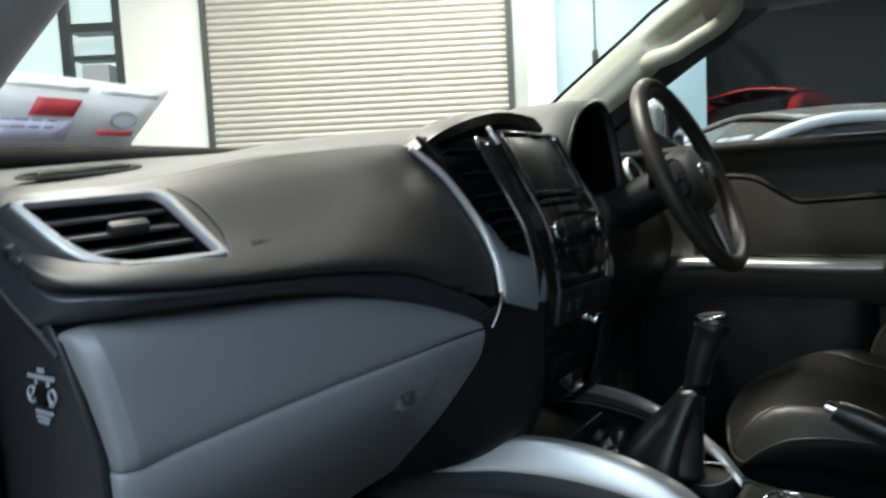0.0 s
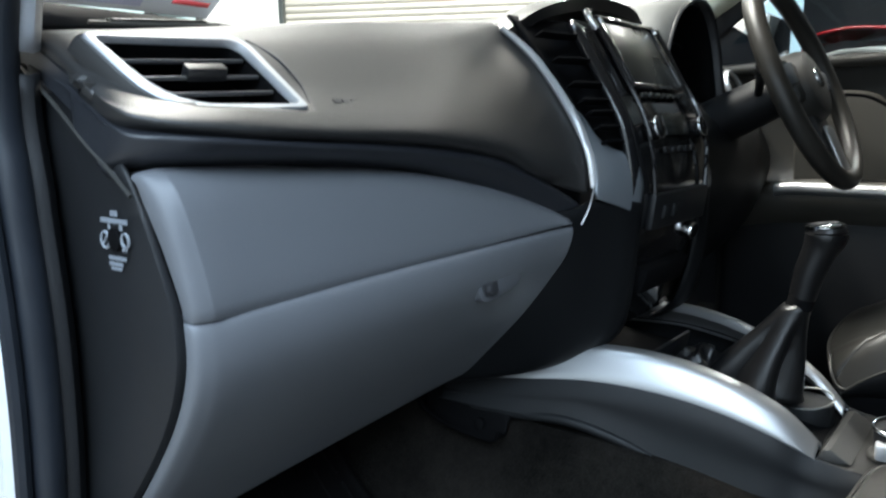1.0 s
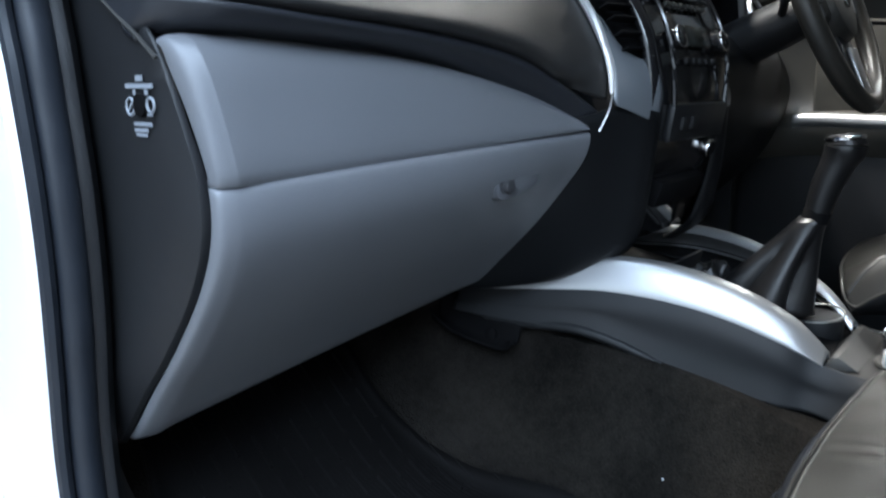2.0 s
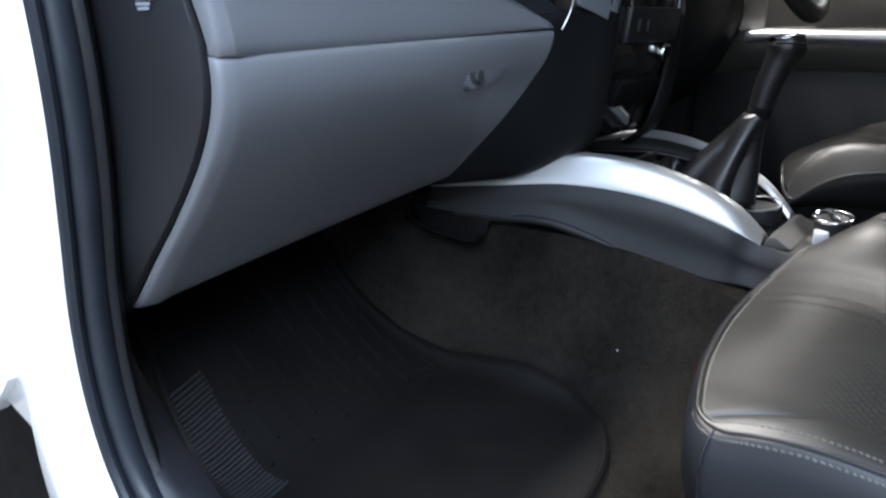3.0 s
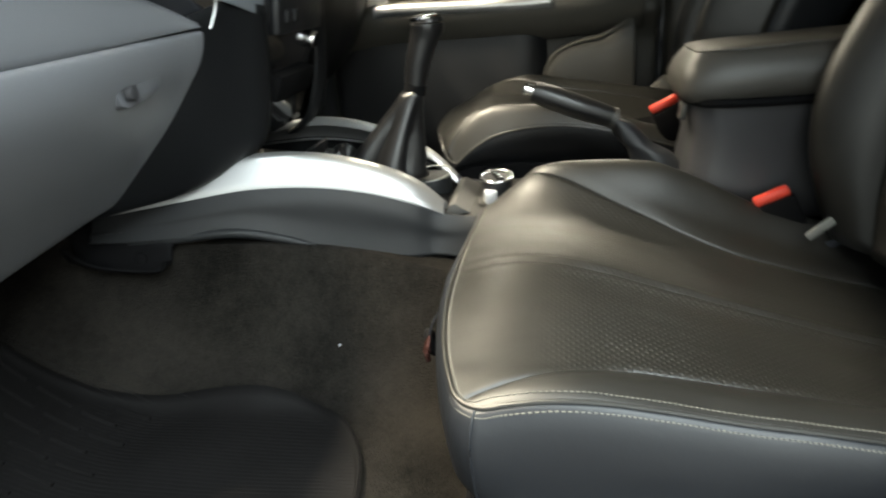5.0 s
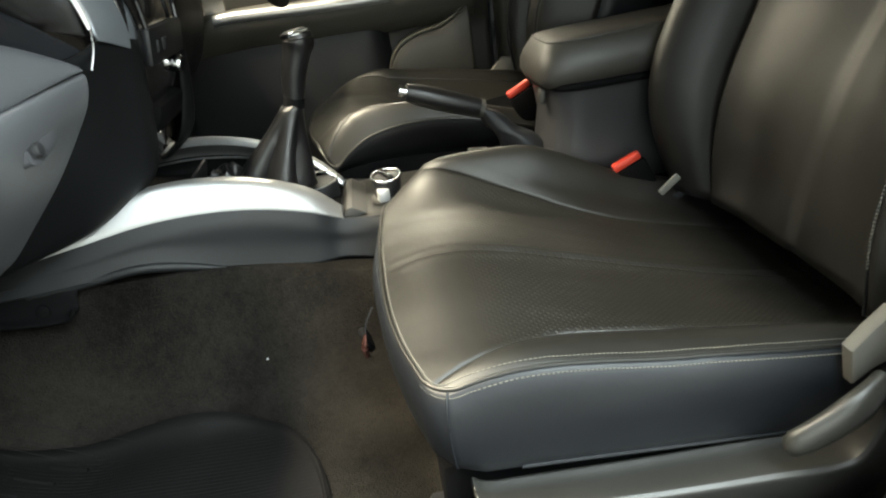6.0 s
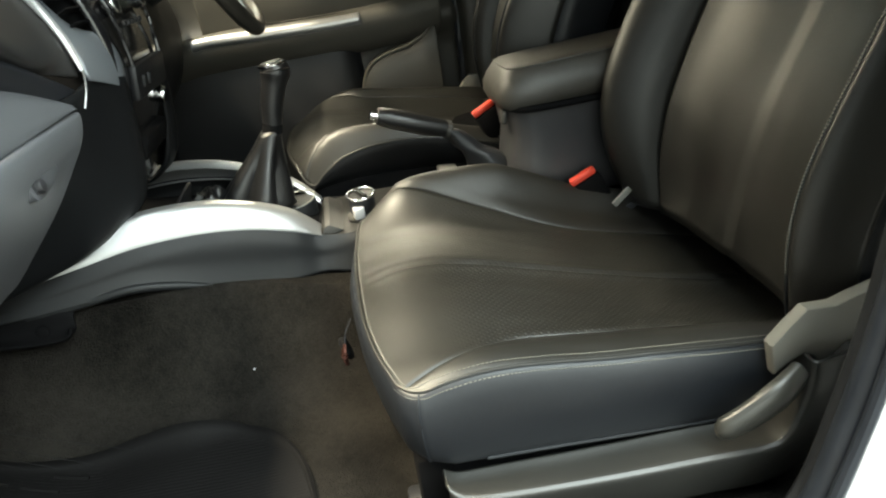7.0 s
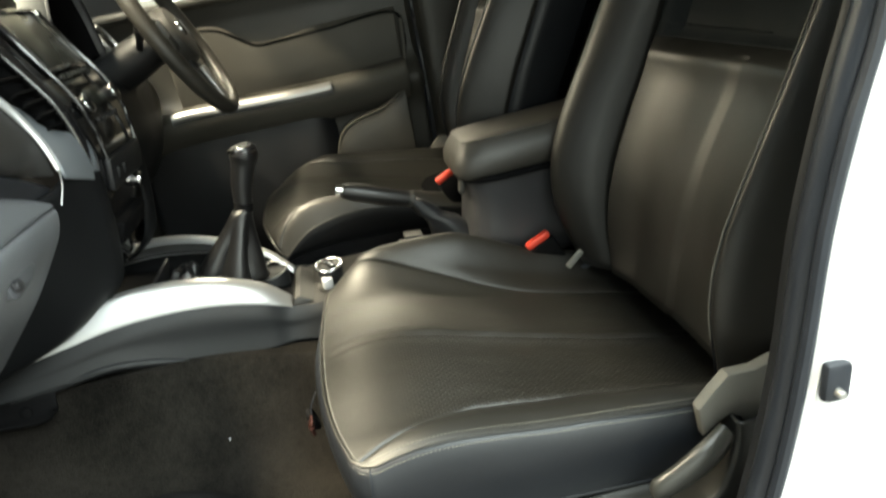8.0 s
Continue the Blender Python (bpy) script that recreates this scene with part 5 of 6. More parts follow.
def gear_lever():
    ob = thing("gear_lever", (0.0, 0.30, 0.90), "manual gear lever with black leather boot and chrome knob cap", "gear lever")
    # Boot: a folded skirt that narrows upwards.
    rows = []
    for k in range(17):
        t = k / 16
        w, d = lerp(0.058, 0.016, t ** 0.80), lerp(0.070, 0.017, t ** 0.80)
        c = Vector((-0.004 * (1 - t), lerp(0.336, 0.272, t ** 1.1), lerp(0.905, 1.035, t)))
        rows.append([c + Vector((w * math.cos(a) * (1 + 0.34 * math.sin(math.pi * min(1.0, 0.2 + 0.9 * t)) * (1.4 * abs(math.cos(2.5 * a + 0.4 + 0.5 * t)) - 0.8)), d * math.sin(a) * (1 + 0.34 * math.sin(math.pi * min(1.0, 0.2 + 0.9 * t)) * (1.4 * abs(math.cos(2.5 * a + 0.4 + 0.5 * t)) - 0.8)), 0)) for a in [2 * math.pi * i / 48 for i in range(48)]])
    part("boot", sheet(rows, wrap=True), M_VINYL, ob, "shiny black leather boot", solid=0.002)
    # Slack front fold of the boot: a crumpled hump of leather.
    rows = []
    for i in range(19):
        v = i / 18
        ring = []
        for k in range(56):
            a = 2 * math.pi * k / 56
            d = Vector((math.cos(a) * math.cos(v * 1.5), math.sin(a) * math.cos(v * 1.5), math.sin(v * 1.5)))
            crump = 1 - abs(noise.noise(Vector((1.9 * d.x + 4, 1.9 * d.y, 1.2 * d.z)))) * 2.2
            ring.append(Vector((-0.004 + 0.056 * d.x * (0.80 + 0.24 * crump), 0.392 + 0.044 * d.y * (0.80 + 0.24 * crump), 0.902 + 0.056 * d.z * (0.70 + 0.36 * crump))))
        rows.append(ring)
    part("boot_fold", sheet(rows, wrap=True), M_VINYL, ob, "crumpled front of the boot", solid=0.002)
    part("collar", tube([(0.0, 0.271, 1.030), (0.0, 0.268, 1.046)], 0.0160, 4, 20), M_HOLLOW, ob, "black collar")
    part("knob", tube([(0.0, 0.268, 1.044), (0.0, 0.262, 1.075), (0.001, 0.252, 1.106), (0.002, 0.246, 1.124), (0.002, 0.246, 1.136)], [0.0160, 0.0180, 0.0200, 0.0245, 0.0215], 30, 20), M_VINYL, ob, "black leather knob")
    part("knob_cap", disc(0.0232, 0.007, Matrix.Translation((0.003, 0.248, 1.1365)) @ pose(0, 0, 0, -6), 28, 0.004), M_CHROME, ob, "chrome knob cap")
    part("cap_disc", disc(0.0165, 0.003, Matrix.Translation((0.003, 0.248, 1.1400)) @ pose(0, 0, 0, -6), 24, 0.001), M_DARK, ob)


def handbrake():
    ob = thing("handbrake", (0.02, 0.0, 0.87), "black handbrake lever with a chrome release button", "handbrake")
    part("grip", tube([(0.001, 0.098, 1.027), (0.003, 0.075, 1.018), (0.006, 0.030, 1.000), (0.010, -0.018, 0.982)], [0.0135, 0.017, 0.0175, 0.015], 30, 16), M_VINYL, ob, "black leather grip")
    part("button", tube([(0.0, 0.109, 1.031), (0.001, 0.096, 1.026)], 0.0085, 5, 14), M_CHROME, ob, "chrome release button")
    part("end_band", tube([(0.0095, -0.014, 0.9835), (0.0102, -0.020, 0.981)], 0.0158, 4, 16), M_GREY, ob)
    rows = []
    for k in range(13):
        t = k / 12
        c = Vector((0.011 + 0.003 * t, lerp(-0.014, -0.120, t ** 0.9), lerp(0.984, 0.872, t)))
        w, d = lerp(0.0125, 0.040, t ** 1.1), lerp(0.014, 0.058, t ** 1.2)
        rows.append([c + Vector((w * math.cos(a) * (1 + 0.10 * math.sin(3 * a + 7 * t)), d * math.sin(a) * (1 + 0.08 * math.sin(4 * a + 9 * t)), 0.006 * math.sin(a) + 0.004 * math.sin(16 * t))) for a in [2 * math.pi * i / 36 for i in range(36)]])
    part("gaiter", sheet(rows, wrap=True), M_SKIRT, ob, "slack black gaiter", solid=0.002)


def armrest():
    ob = thing("armrest_box", (0.01, -0.25, 0.85), "dark console box with a padded leather armrest lid", "armrest")
    # Box: waisted front, wider foot.
    rows = []
    for z, y0, w in ((0.858, -0.095, 0.090), (0.90, -0.112, 0.082), (0.96, -0.122, 0.080), (1.005, -0.116, 0.084), (1.020, -0.112, 0.085)):
        pts = []
        for x, y in ((-w, -0.48), (-w, -0.30), (-w, y0 - 0.05), (-w * 0.92, y0 - 0.016), (-w * 0.70, y0), (0, y0 + 0.004), (w * 0.70, y0), (w * 0.92, y0 - 0.016), (w, y0 - 0.05), (w, -0.30), (w, -0.48)):
            pts.append((x + 0.008, y, z))
        rows.append(pts)
    part("box", sheet([spline(r, 48) for r in rows]), M_SLAT, ob, "dark moulded console box", solid=0.004)
    part("foot_flare", loft([[(-0.105, -0.135, 0.858), (-0.100, -0.105, 0.862), (-0.06, -0.082, 0.866), (0.008, -0.078, 0.868), (0.08, -0.082, 0.866)], [(-0.092, -0.135, 0.880), (-0.086, -0.112, 0.884), (-0.05, -0.098, 0.888), (0.008, -0.094, 0.890), (0.07, -0.098, 0.888)]], 20, 8), M_GREY, ob, "paler flared foot", solid=0.003)
    # Lid: a fat cushion with a raised top panel.
    def lid(z, grow):
        out = []
        for k in range(64):
            a = 2 * math.pi * k / 64
            c, s = math.cos(a), math.sin(a)
            e = 0.30
            x = math.copysign(abs(c) ** e, c) * (0.090 + grow)
            y = math.copysign(abs(s) ** e, s) * (0.185 + grow)
            out.append(Vector((x + 0.008, -0.285 + y, z - 0.010 * (y / 0.185))))
        return out

    rows = [lid(1.016, -0.014), lid(1.023, -0.003), lid(1.036, 0.003), lid(1.052, 0.002), lid(1.066, -0.004), lid(1.078, -0.013), lid(1.0835, -0.0175), lid(1.0865, -0.0225), lid(1.0880, -0.030), lid(1.0890, -0.045), lid(1.0895, -0.075)]
    bm = sheet(rows, wrap=True)
    bmesh.ops.holes_fill(bm, edges=[e for e in bm.edges if e.is_boundary])
    lid_part = part("lid", bm, M_LID, ob, "padded dark leather lid")
    part("lid_seam", tube([tuple(p) for p in lid(1.0845, -0.0180)[::2]] + [tuple(lid(1.0845, -0.0180)[0])], 0.0014, 100, 6), M_LID, lid_part, "raised seam round the lid's top")
    part("lid_gasket", tube([(-0.078, -0.44, 1.018), (-0.080, -0.25, 1.014), (-0.078, -0.145, 1.012), (-0.05, -0.118, 1.012), (0.008, -0.112, 1.012), (0.066, -0.118, 1.012), (0.092, -0.145, 1.012), (0.094, -0.44, 1.018)], 0.006, 60, 8), M_HOLLOW, ob)
    part("latch", block((0.020, 0.010, 0.024), Matrix.Translation((-0.030, -0.108, 0.996)) @ pose(0, 0, 0, 10), 0.004), M_GREY, ob, "small lid latch")


console()
gear_lever()
handbrake()
armrest()


# ---- seats ----
def seat(place, label, full):
    """A leather front seat about its own middle line: x across, y forwards, z from the cushion's mid height."""
    ob = thing("front_seat", place, label, "seat", "front seats")
    o = Vector(place)
    half = 0.243

    flip = 1 if o.x < 0 else -1

    def front(u):
        return 0.174 - (0.024 if full and u * flip > 0 else 0.034) * abs(u) ** 2.8 - 0.012 * max(0.0, (abs(u) - 0.92) / 0.08) ** 2

    def seam(v, side):
        # Where the bolster seams run: from the front corners inwards; the inner one slants further back.
        if side * flip < 0:
            return 0.715 + 0.25 * max(0.0, 1 - v / 0.30) ** 1.1
        return 0.60 + 0.37 * max(0.0, 1 - v / 0.62) ** 1.4

    # Heights across the cushion, outer edge to inner edge, at stations from the front to the back.
    across_at = (-1.0, -0.87, -0.72, -0.36, 0.0, 0.38, 0.74, 0.91, 1.0)
    along_at = (0.0, 0.115, 0.26, 0.445, 0.65, 0.85, 1.0)
    rises = ((0.871, 0.875, 0.877, 0.882, 0.885, 0.885, 0.884, 0.880, 0.868), (0.880, 0.882, 0.880, 0.891, 0.897, 0.896, 0.900, 0.915, 0.893), (0.875, 0.877, 0.870, 0.881, 0.887, 0.889, 0.897, 0.922, 0.907),
             (0.860, 0.862, 0.854, 0.856, 0.857, 0.862, 0.876, 0.914, 0.903), (0.846, 0.847, 0.836, 0.828, 0.824, 0.831, 0.848, 0.884, 0.876), (0.832, 0.830, 0.814, 0.802, 0.795, 0.803, 0.820, 0.854, 0.846), (0.820, 0.816, 0.798, 0.782, 0.775, 0.782, 0.800, 0.836, 0.828))

    def blend(xs, zs, x):
        # Smooth interpolation with finite-difference slopes.
        k = max(i for i in range(len(xs) - 1) if xs[i] <= x + 1e-9 or i == 0)
        h = xs[k + 1] - xs[k]
        f = (x - xs[k]) / h
        slope = [(zs[min(i + 1, len(xs) - 1)] - zs[max(i - 1, 0)]) / (xs[min(i + 1, len(xs) - 1)] - xs[max(i - 1, 0)]) for i in (k, k + 1)]
        return (2 * f ** 3 - 3 * f ** 2 + 1) * zs[k] + (f ** 3 - 2 * f ** 2 + f) * h * slope[0] + (3 * f ** 2 - 2 * f ** 3) * zs[k + 1] + (f ** 3 - f ** 2) * h * slope[1]

    def top(u, v):
        # u across from -1 to 1, v from the front edge (0) to the back (1).
        e = u * flip
        z = blend(along_at, [blend(across_at, row, e) for row in rises], v)
        line = seam(v, u)
        puff = (0.0065 if u * flip < 0 else 0.0035) * math.sin(math.pi * min(1.0, max(0.0, (abs(u) - line) / max(0.02, 1 - line)))) ** 0.7 * min(1, v * 6)
        groove = (-0.0034 if u * flip < 0 else -0.0022) * math.exp(-((abs(u) - line) / (0.016 if u * flip < 0 else 0.028)) ** 2) * min(1, v * 10) - (0.0040 * math.exp(-(u / 0.013) ** 2) - 0.0040 * math.exp(-((abs(u) - 0.042) / 0.036) ** 2)) * min(1, v * 5) + puff
        groove += 0.0016 * noise.noise(Vector((5.0 * u + o.x, 6.0 * v, 0.3))) + 0.0007 * noise.noise(Vector((14.0 * u, 17.0 * v, o.y)))
        if not full:
            # A softer cushion: rounded rim, higher outer bolster.
            wing = min(1.0, max(0.0, (-0.42 - e) / 0.40))
            return z + 0.35 * groove + 0.034 * wing * wing * (3 - 2 * wing) * min(1.0, v * 4) - 0.024 * max(0.0, (abs(u) - 0.80) / 0.20) ** 2 - 0.022 * max(0.0, (0.16 - v) / 0.16) ** 2
        crown = min(1.0, max(0.0, (e - 0.50) / 0.38))
        z += 0.026 * crown * crown * (3 - 2 * crown) * min(1.0, (v + 0.08) / 0.20) * max(0.0, 1 - max(0.0, v - 0.42) / 0.24)
        return z + groove

    def spot(u, v):
        y = lerp(front(u), -0.375, v)
        narrow = 1.0 - 0.03 * v
        return o + Vector((half * u * narrow, y, top(u, v) - 0.85))

    us = np.linspace(-1, 1, 81)
    vs = [0, 0.012, 0.028, 0.05, 0.08, 0.12] + list(np.linspace(0.16, 1, 30))
    def across(v, lo, hi, n):
        # Columns between two lines that follow the seam.
        at = {-2: -1.0, -1: -seam(v, -1), 1: seam(v, 1), 2: 1.0}
        return np.linspace(at[lo], at[hi], n)

    part("cushion_bolster", sheet([[spot(u, v) for u in across(v, -2, -1, 22)] for v in vs]), M_LEATHER, ob, solid=0.004)
    part("cushion_panel", sheet([[spot(u, v) for u in across(v, -1, 1, 75)] for v in vs]), M_PERF, ob, "perforated leather middle panel", solid=0.004)
    part("cushion_bolster", sheet([[spot(u, v) for u in across(v, 1, 2, 22)] for v in vs]), M_LEATHER, ob, solid=0.004)
    # Piped edge, skirt and thread.
    rim = [spot(-1, v) for v in vs[::-1]] + [spot(u, 0) for u in us[1:-1]] + [spot(1, v) for v in vs]
    part("piping", tube([tuple(p) for p in rim[::2]], 0.0024, 200, 8), M_LEATHER, ob, "black piped cushion edge")
    def hem(p):
        # Lower edge of the leather: it drops towards the back and rises under the front.
        if not full:
            return o.z - 0.040 - 0.03 * max(0, (o.y - p.y) / 0.4)
        side = o.z - 0.080 - 0.078 * (0.104 - (p.y - o.y))
        t = min(1.0, max(0.0, (p.y - o.y - 0.105) / 0.035))
        return lerp(side, min(0.838, 0.787 + 0.17 * abs(abs(p.x - o.x) - half)), t)

    rows = []
    for t, grow in ((0, 0.001), (0.03, 0.0040), (0.08, 0.0075), (0.20, 0.0120), (0.34, 0.0132), (0.50, 0.0128), (0.66, 0.0110), (0.82, 0.0080), (0.93, 0.0040), (1, -0.004)):
        row = []
        for p in rim:
            out = Vector((p.x - o.x, (p.y - o.y) * 0.6 if p.y > o.y + 0.05 else 0, 0))
            wave = 0.0024 * noise.noise(Vector((9 * p.x, 9 * p.y, 2.2 * t))) * math.sin(math.pi * min(1, t * 1.1))
            out = out.normalized() * ((grow if full else 0.3 * grow - 0.035 * t * t) + wave) if out.length else out
            row.append(Vector((p.x, p.y, lerp(p.z, hem(p), t))) + out)
        rows.append(row)
    part("skirt_hem", tube([tuple(p) for p in rows[-2] if p.y < o.y + 0.11 and (p.x - o.x) * flip < -0.1][::3], 0.0022, 100, 8), M_SKIRT, ob, "rolled lower hem of the cushion side")
    # The driver's cushion side gets the darker colour in place of shade.
    part("skirt", sheet(rows), M_SKIRT if full else M_SHADEBLACK, ob, "smooth leather cushion side; the driver's has shade in its colour", solid=0.003)
    for k in (len(vs) - 1, len(rim) - len(vs)):
        part("skirt_seam", tube([tuple(r[k]) for r in rows], 0.0012, 20, 8), M_SKIRT if full else M_SHADEBLACK, ob)
    if full:
        stitches = []
        inner = [spot(-0.972, v) for v in vs[:0:-1]] + [spot(u, 0.008) for u in us[2:-2]] + [spot(0.972, v) for v in vs[1:]]
        for lift, run in ((0.0008, inner), (-0.0048, rim)):
            line = spline([tuple(p) for p in run[::2]], 1100)
            for a, b in list(zip(line, line[1:]))[10:990:2]:
                d = b - a
                n = Vector((a.x - o.x, 0.3 * (a.y - o.y), 0)).normalized() * (0.0064 if lift < 0 else 0)
                m = d.to_track_quat("X", "Z").to_matrix().to_4x4()
                m.translation = (a + b) / 2 + n + Vector((0, 0, lift))
                stitches.append(block((d.length * 1.15, 0.0009, 0.0008), m, 0))
        st = part("edge_stitching", joined(*stitches), M_STITCH, ob, "pale double stitching", smooth=False)
        st["kind"] = "stuff"
    # Backrest.
    lean = radians(19)

    def back(u, w):
        # w from the foot (0) to the shoulder (1).
        wide = lerp(0.235, 0.262, math.sin(math.pi * min(1, w * 0.85)) ** 0.8) * (1 - 0.16 * max(0, w - 0.72) / 0.28)
        inner = u * flip > 0
        swell = blend((0.0, 0.14, 0.30, 0.60, 1.0), (0.36, 0.84, 1.0, 0.80, 0.48), w)
        line = 0.66 if inner else 0.78
        if abs(u) > line:
            # A pillow from the seam to the edge.
            k = (abs(u) - line) / (1 - line)
            bol = (0.044 + 0.084 * math.sin(math.pi * min(1.0, k / 1.18)) ** 0.75 if inner else 0.040 + 0.046 * math.sin(math.pi * min(1.0, k / 1.18)) ** 0.75) * swell
        else:
            bol = (0.044 if inner else 0.040) * (abs(u) / line) ** 3.2 * swell
        groove = -0.009 * math.exp(-((abs(u) - line) / 0.020) ** 2) - 0.0080 * math.exp(-((u * flip + 0.13) / 0.017) ** 2) * (1 if w < 0.57 else 0)
        lumbar = 0.018 * math.sin(math.pi * min(1, w / 0.5)) * (1 - u * u) + 0.0022 * noise.noise(Vector((4 * u, 5 * w, o.x)))
        wrap = -0.050 * max(0, (abs(u) - 0.88) / 0.12) ** 1.8
        rise = min(1.0, max(0.0, (w - 0.552) / 0.075))
        shoulder = -0.034 * rise * rise * (3 - 2 * rise) * min(1, max(0, (line - 0.01 - abs(u)) / 0.05))
        fall = min(1.0, max(0.0, (-0.10 - u * flip) / 0.08))
        ledge = -0.004 * fall * fall * (3 - 2 * fall) * (1 - rise) * min(1, max(0, (line - abs(u)) / 0.1))
        pucker = 0.002 * math.exp(-((w - 0.548) / 0.022) ** 2) * min(1, max(0, (line - abs(u)) / 0.08))
        d = bol + groove + ledge + pucker + lumbar + wrap + shoulder
        h = w * 0.64
        y = -0.325 - math.sin(lean) * h + math.cos(lean) * d
        z = 0.835 + math.cos(lean) * h + math.sin(lean) * d - 0.85
        return o + Vector((wide * u, y, z))

    ws = np.unique(np.concatenate((np.linspace(0, 1, 44), np.linspace(0.54, 0.64, 26))))
    lo_line, hi_line = (-0.78, 0.66) if flip > 0 else (-0.66, 0.78)
    for lo, hi, nm, mt, lb, w0, w1 in ((-1.0, lo_line, "back_bolster", M_LEATHER, "", 0, 1), (lo_line, hi_line, "back_panel", M_LEATHER, "plain leather back panel with a middle seam", 0, 0.592), (lo_line, hi_line, "shoulder_panel", M_SHOULDER, "set-back darker shoulder panel", 0.592, 1), (hi_line, 1.0, "back_bolster", M_LEATHER, "", 0, 1)):
        part(nm, sheet([[back(u, w) for u in np.linspace(lo, hi, 40)] for w in sorted({w0, w1, *[w for w in ws if w0 < w < w1]})]), mt, ob, lb, solid=0.004)
    rows = []
    for w in ws:
        l, r = back(-1, w), back(1, w)
        bk = Vector((0, -0.10 - 0.02 * math.sin(3 * w), -0.02))
        rows.append([l, l + Vector((0.004, -0.03, 0)), l + bk * 0.8 + Vector((0.012, 0, 0)), l + bk + Vector((0.05, -0.01, 0)), r + bk + Vector((-0.05, -0.01, 0)), r + bk * 0.8 + Vector((-0.012, 0, 0)), r + Vector((-0.004, -0.03, 0)), r])
    part("back_shell", sheet(rows), M_SKIRT, ob, "leather back cover", solid=0.003)
    part("back_cap", sheet([[back(u, 1) for u in np.linspace(-1, 1, 24)], [back(u, 1) + Vector((0, -0.03, 0.02 * (1 - abs(u)))) for u in np.linspace(-1, 1, 24)], [back(u * 0.95, 1) + Vector((0, -0.10, -0.02)) for u in np.linspace(-1, 1, 24)]]), M_SKIRT, ob, solid=0.003)
    for side in (-1, 1):
        part("back_piping", tube([tuple(back(side * 0.855, w) + Vector((0, 0.001, 0))) for w in ws[::3]], 0.0022, 60, 8), M_SKIRT, ob)
        if full and side < 0:
            for off in (0.835, 0.875):
                line = [back(side * off, w) + Vector((0, 0.0030, 0.0008)) for w in np.linspace(0.08, 0.98, 300)]
                pieces = []
                for a, b in list(zip(line, line[1:]))[::2]:
                    m = (b - a).to_track_quat("X", "Z").to_matrix().to_4x4()
                    m.translation = (a + b) / 2
                    pieces.append(block(((b - a).length * 0.95, 0.0014, 0.0018), m, 0))
                st = part("back_stitching", joined(*pieces), M_STITCH, ob, "pale double stitching", smooth=False)
                st["kind"] = "stuff"
    # Frame and runners; the driver's taller black base stands for shade under the cushion.
    part("seat_base", block((0.44, 0.50, 0.085 if full else 0.15), Matrix.Translation(o + Vector((0, -0.105, -0.125 if full else -0.10))), 0.01), M_HOLLOW, ob, "black seat frame")
    for x in (-0.19, 0.19):
        part("runner", block((0.035, 0.52, 0.03), Matrix.Translation(o + Vector((x, -0.10, -0.168))), 0.004), M_DARK, ob, "black seat runner")
        part("runner_foot", block((0.05, 0.04, 0.03), Matrix.Translation(o + Vector((x, 0.14, -0.172))), 0.006), M_DARK, ob)
    # Outer side: plastic valance, recliner lever and hinge cover.
    s = -1 if o.x < 0 else 1
    # Rows from front to back: inner edge of the shelf, shelf, rounded rim, outer face, lower edge.
    val = [[tuple(Vector((s * (0.252 + dx), y + math.sin(radians(a)) * dz, z + math.cos(radians(a)) * dz))) for dx, dz in ((-0.010, 0.004), (0.004, 0.0), (wide - 0.006, 0.0015), (wide, 0.0), (wide + 0.003, -0.006), (wide - 0.001, -0.030), (wide - 0.010, -0.060))]
           for y, z, wide, a in ((0.116, -0.084, 0.016, 0), (0.100, -0.092, 0.026, 0), (0.060, -0.094, 0.032, 0), (-0.05, -0.099, 0.036, 0), (-0.16, -0.102, 0.038, 4), (-0.222, -0.105, 0.038, 14), (-0.246, -0.095, 0.038, 40), (-0.262, -0.068, 0.036, 66), (-0.271, -0.042, 0.034, 78), (-0.276, -0.014, 0.030, 86))]
    part("side_valance", loft([[tuple(o + Vector(p)) for p in r] for r in val], 30, 60), M_VALANCE, ob, "grey-black plastic seat side valance", solid=0.004)
    cover = [(-0.238, 0.003), (-0.256, 0.022), (-0.275, 0.039), (-0.307, 0.037), (-0.326, 0.043), (-0.385, 0.058), (-0.40, -0.012), (-0.323, -0.010), (-0.296, -0.036), (-0.286, -0.020), (-0.276, -0.014), (-0.263, -0.020), (-0.243, -0.034)]
    part("hinge_cover", slab([(o.y + y, o.z + z) for y, z in cover], "x", o.x + min(s * 0.250, s * 0.268), o.x + max(s * 0.250, s * 0.268), 0.004), M_HINGE, ob, "grey plastic hinge cover")
    part("recliner_lever", tube([tuple(o + Vector((s * x, y, z))) for x, y, z in ((0.285, -0.170, -0.070), (0.291, -0.176, -0.067), (0.293, -0.205, -0.053), (0.291, -0.235, -0.037), (0.282, -0.262, -0.023))], [0.005, 0.0090, 0.0105, 0.0115, 0.0095], 24, 16, 1.55), M_LEVER, ob, "black recliner lever")
    return ob


M_HINGE = material("hinge_grey_plastic", (0.155, 0.147, 0.128), 0.5, var=0.12, scale=20, grain=0.4, grain_scale=800)
M_LEVER = material("lever_plastic", (0.034, 0.033, 0.029), 0.33, var=0.15, scale=14, grain=0.3, grain_scale=800)
M_VALANCE = material("valance_plastic", (0.023, 0.0225, 0.0205), 0.38, var=0.12, scale=14, grain=0.4, grain_scale=700)
seat((-0.335, 0.0, 0.85), "black leather passenger seat with pale stitching and perforated cushion", True)
seat((0.345, 0.105, 0.92), "black leather driver's seat set further forward", False)


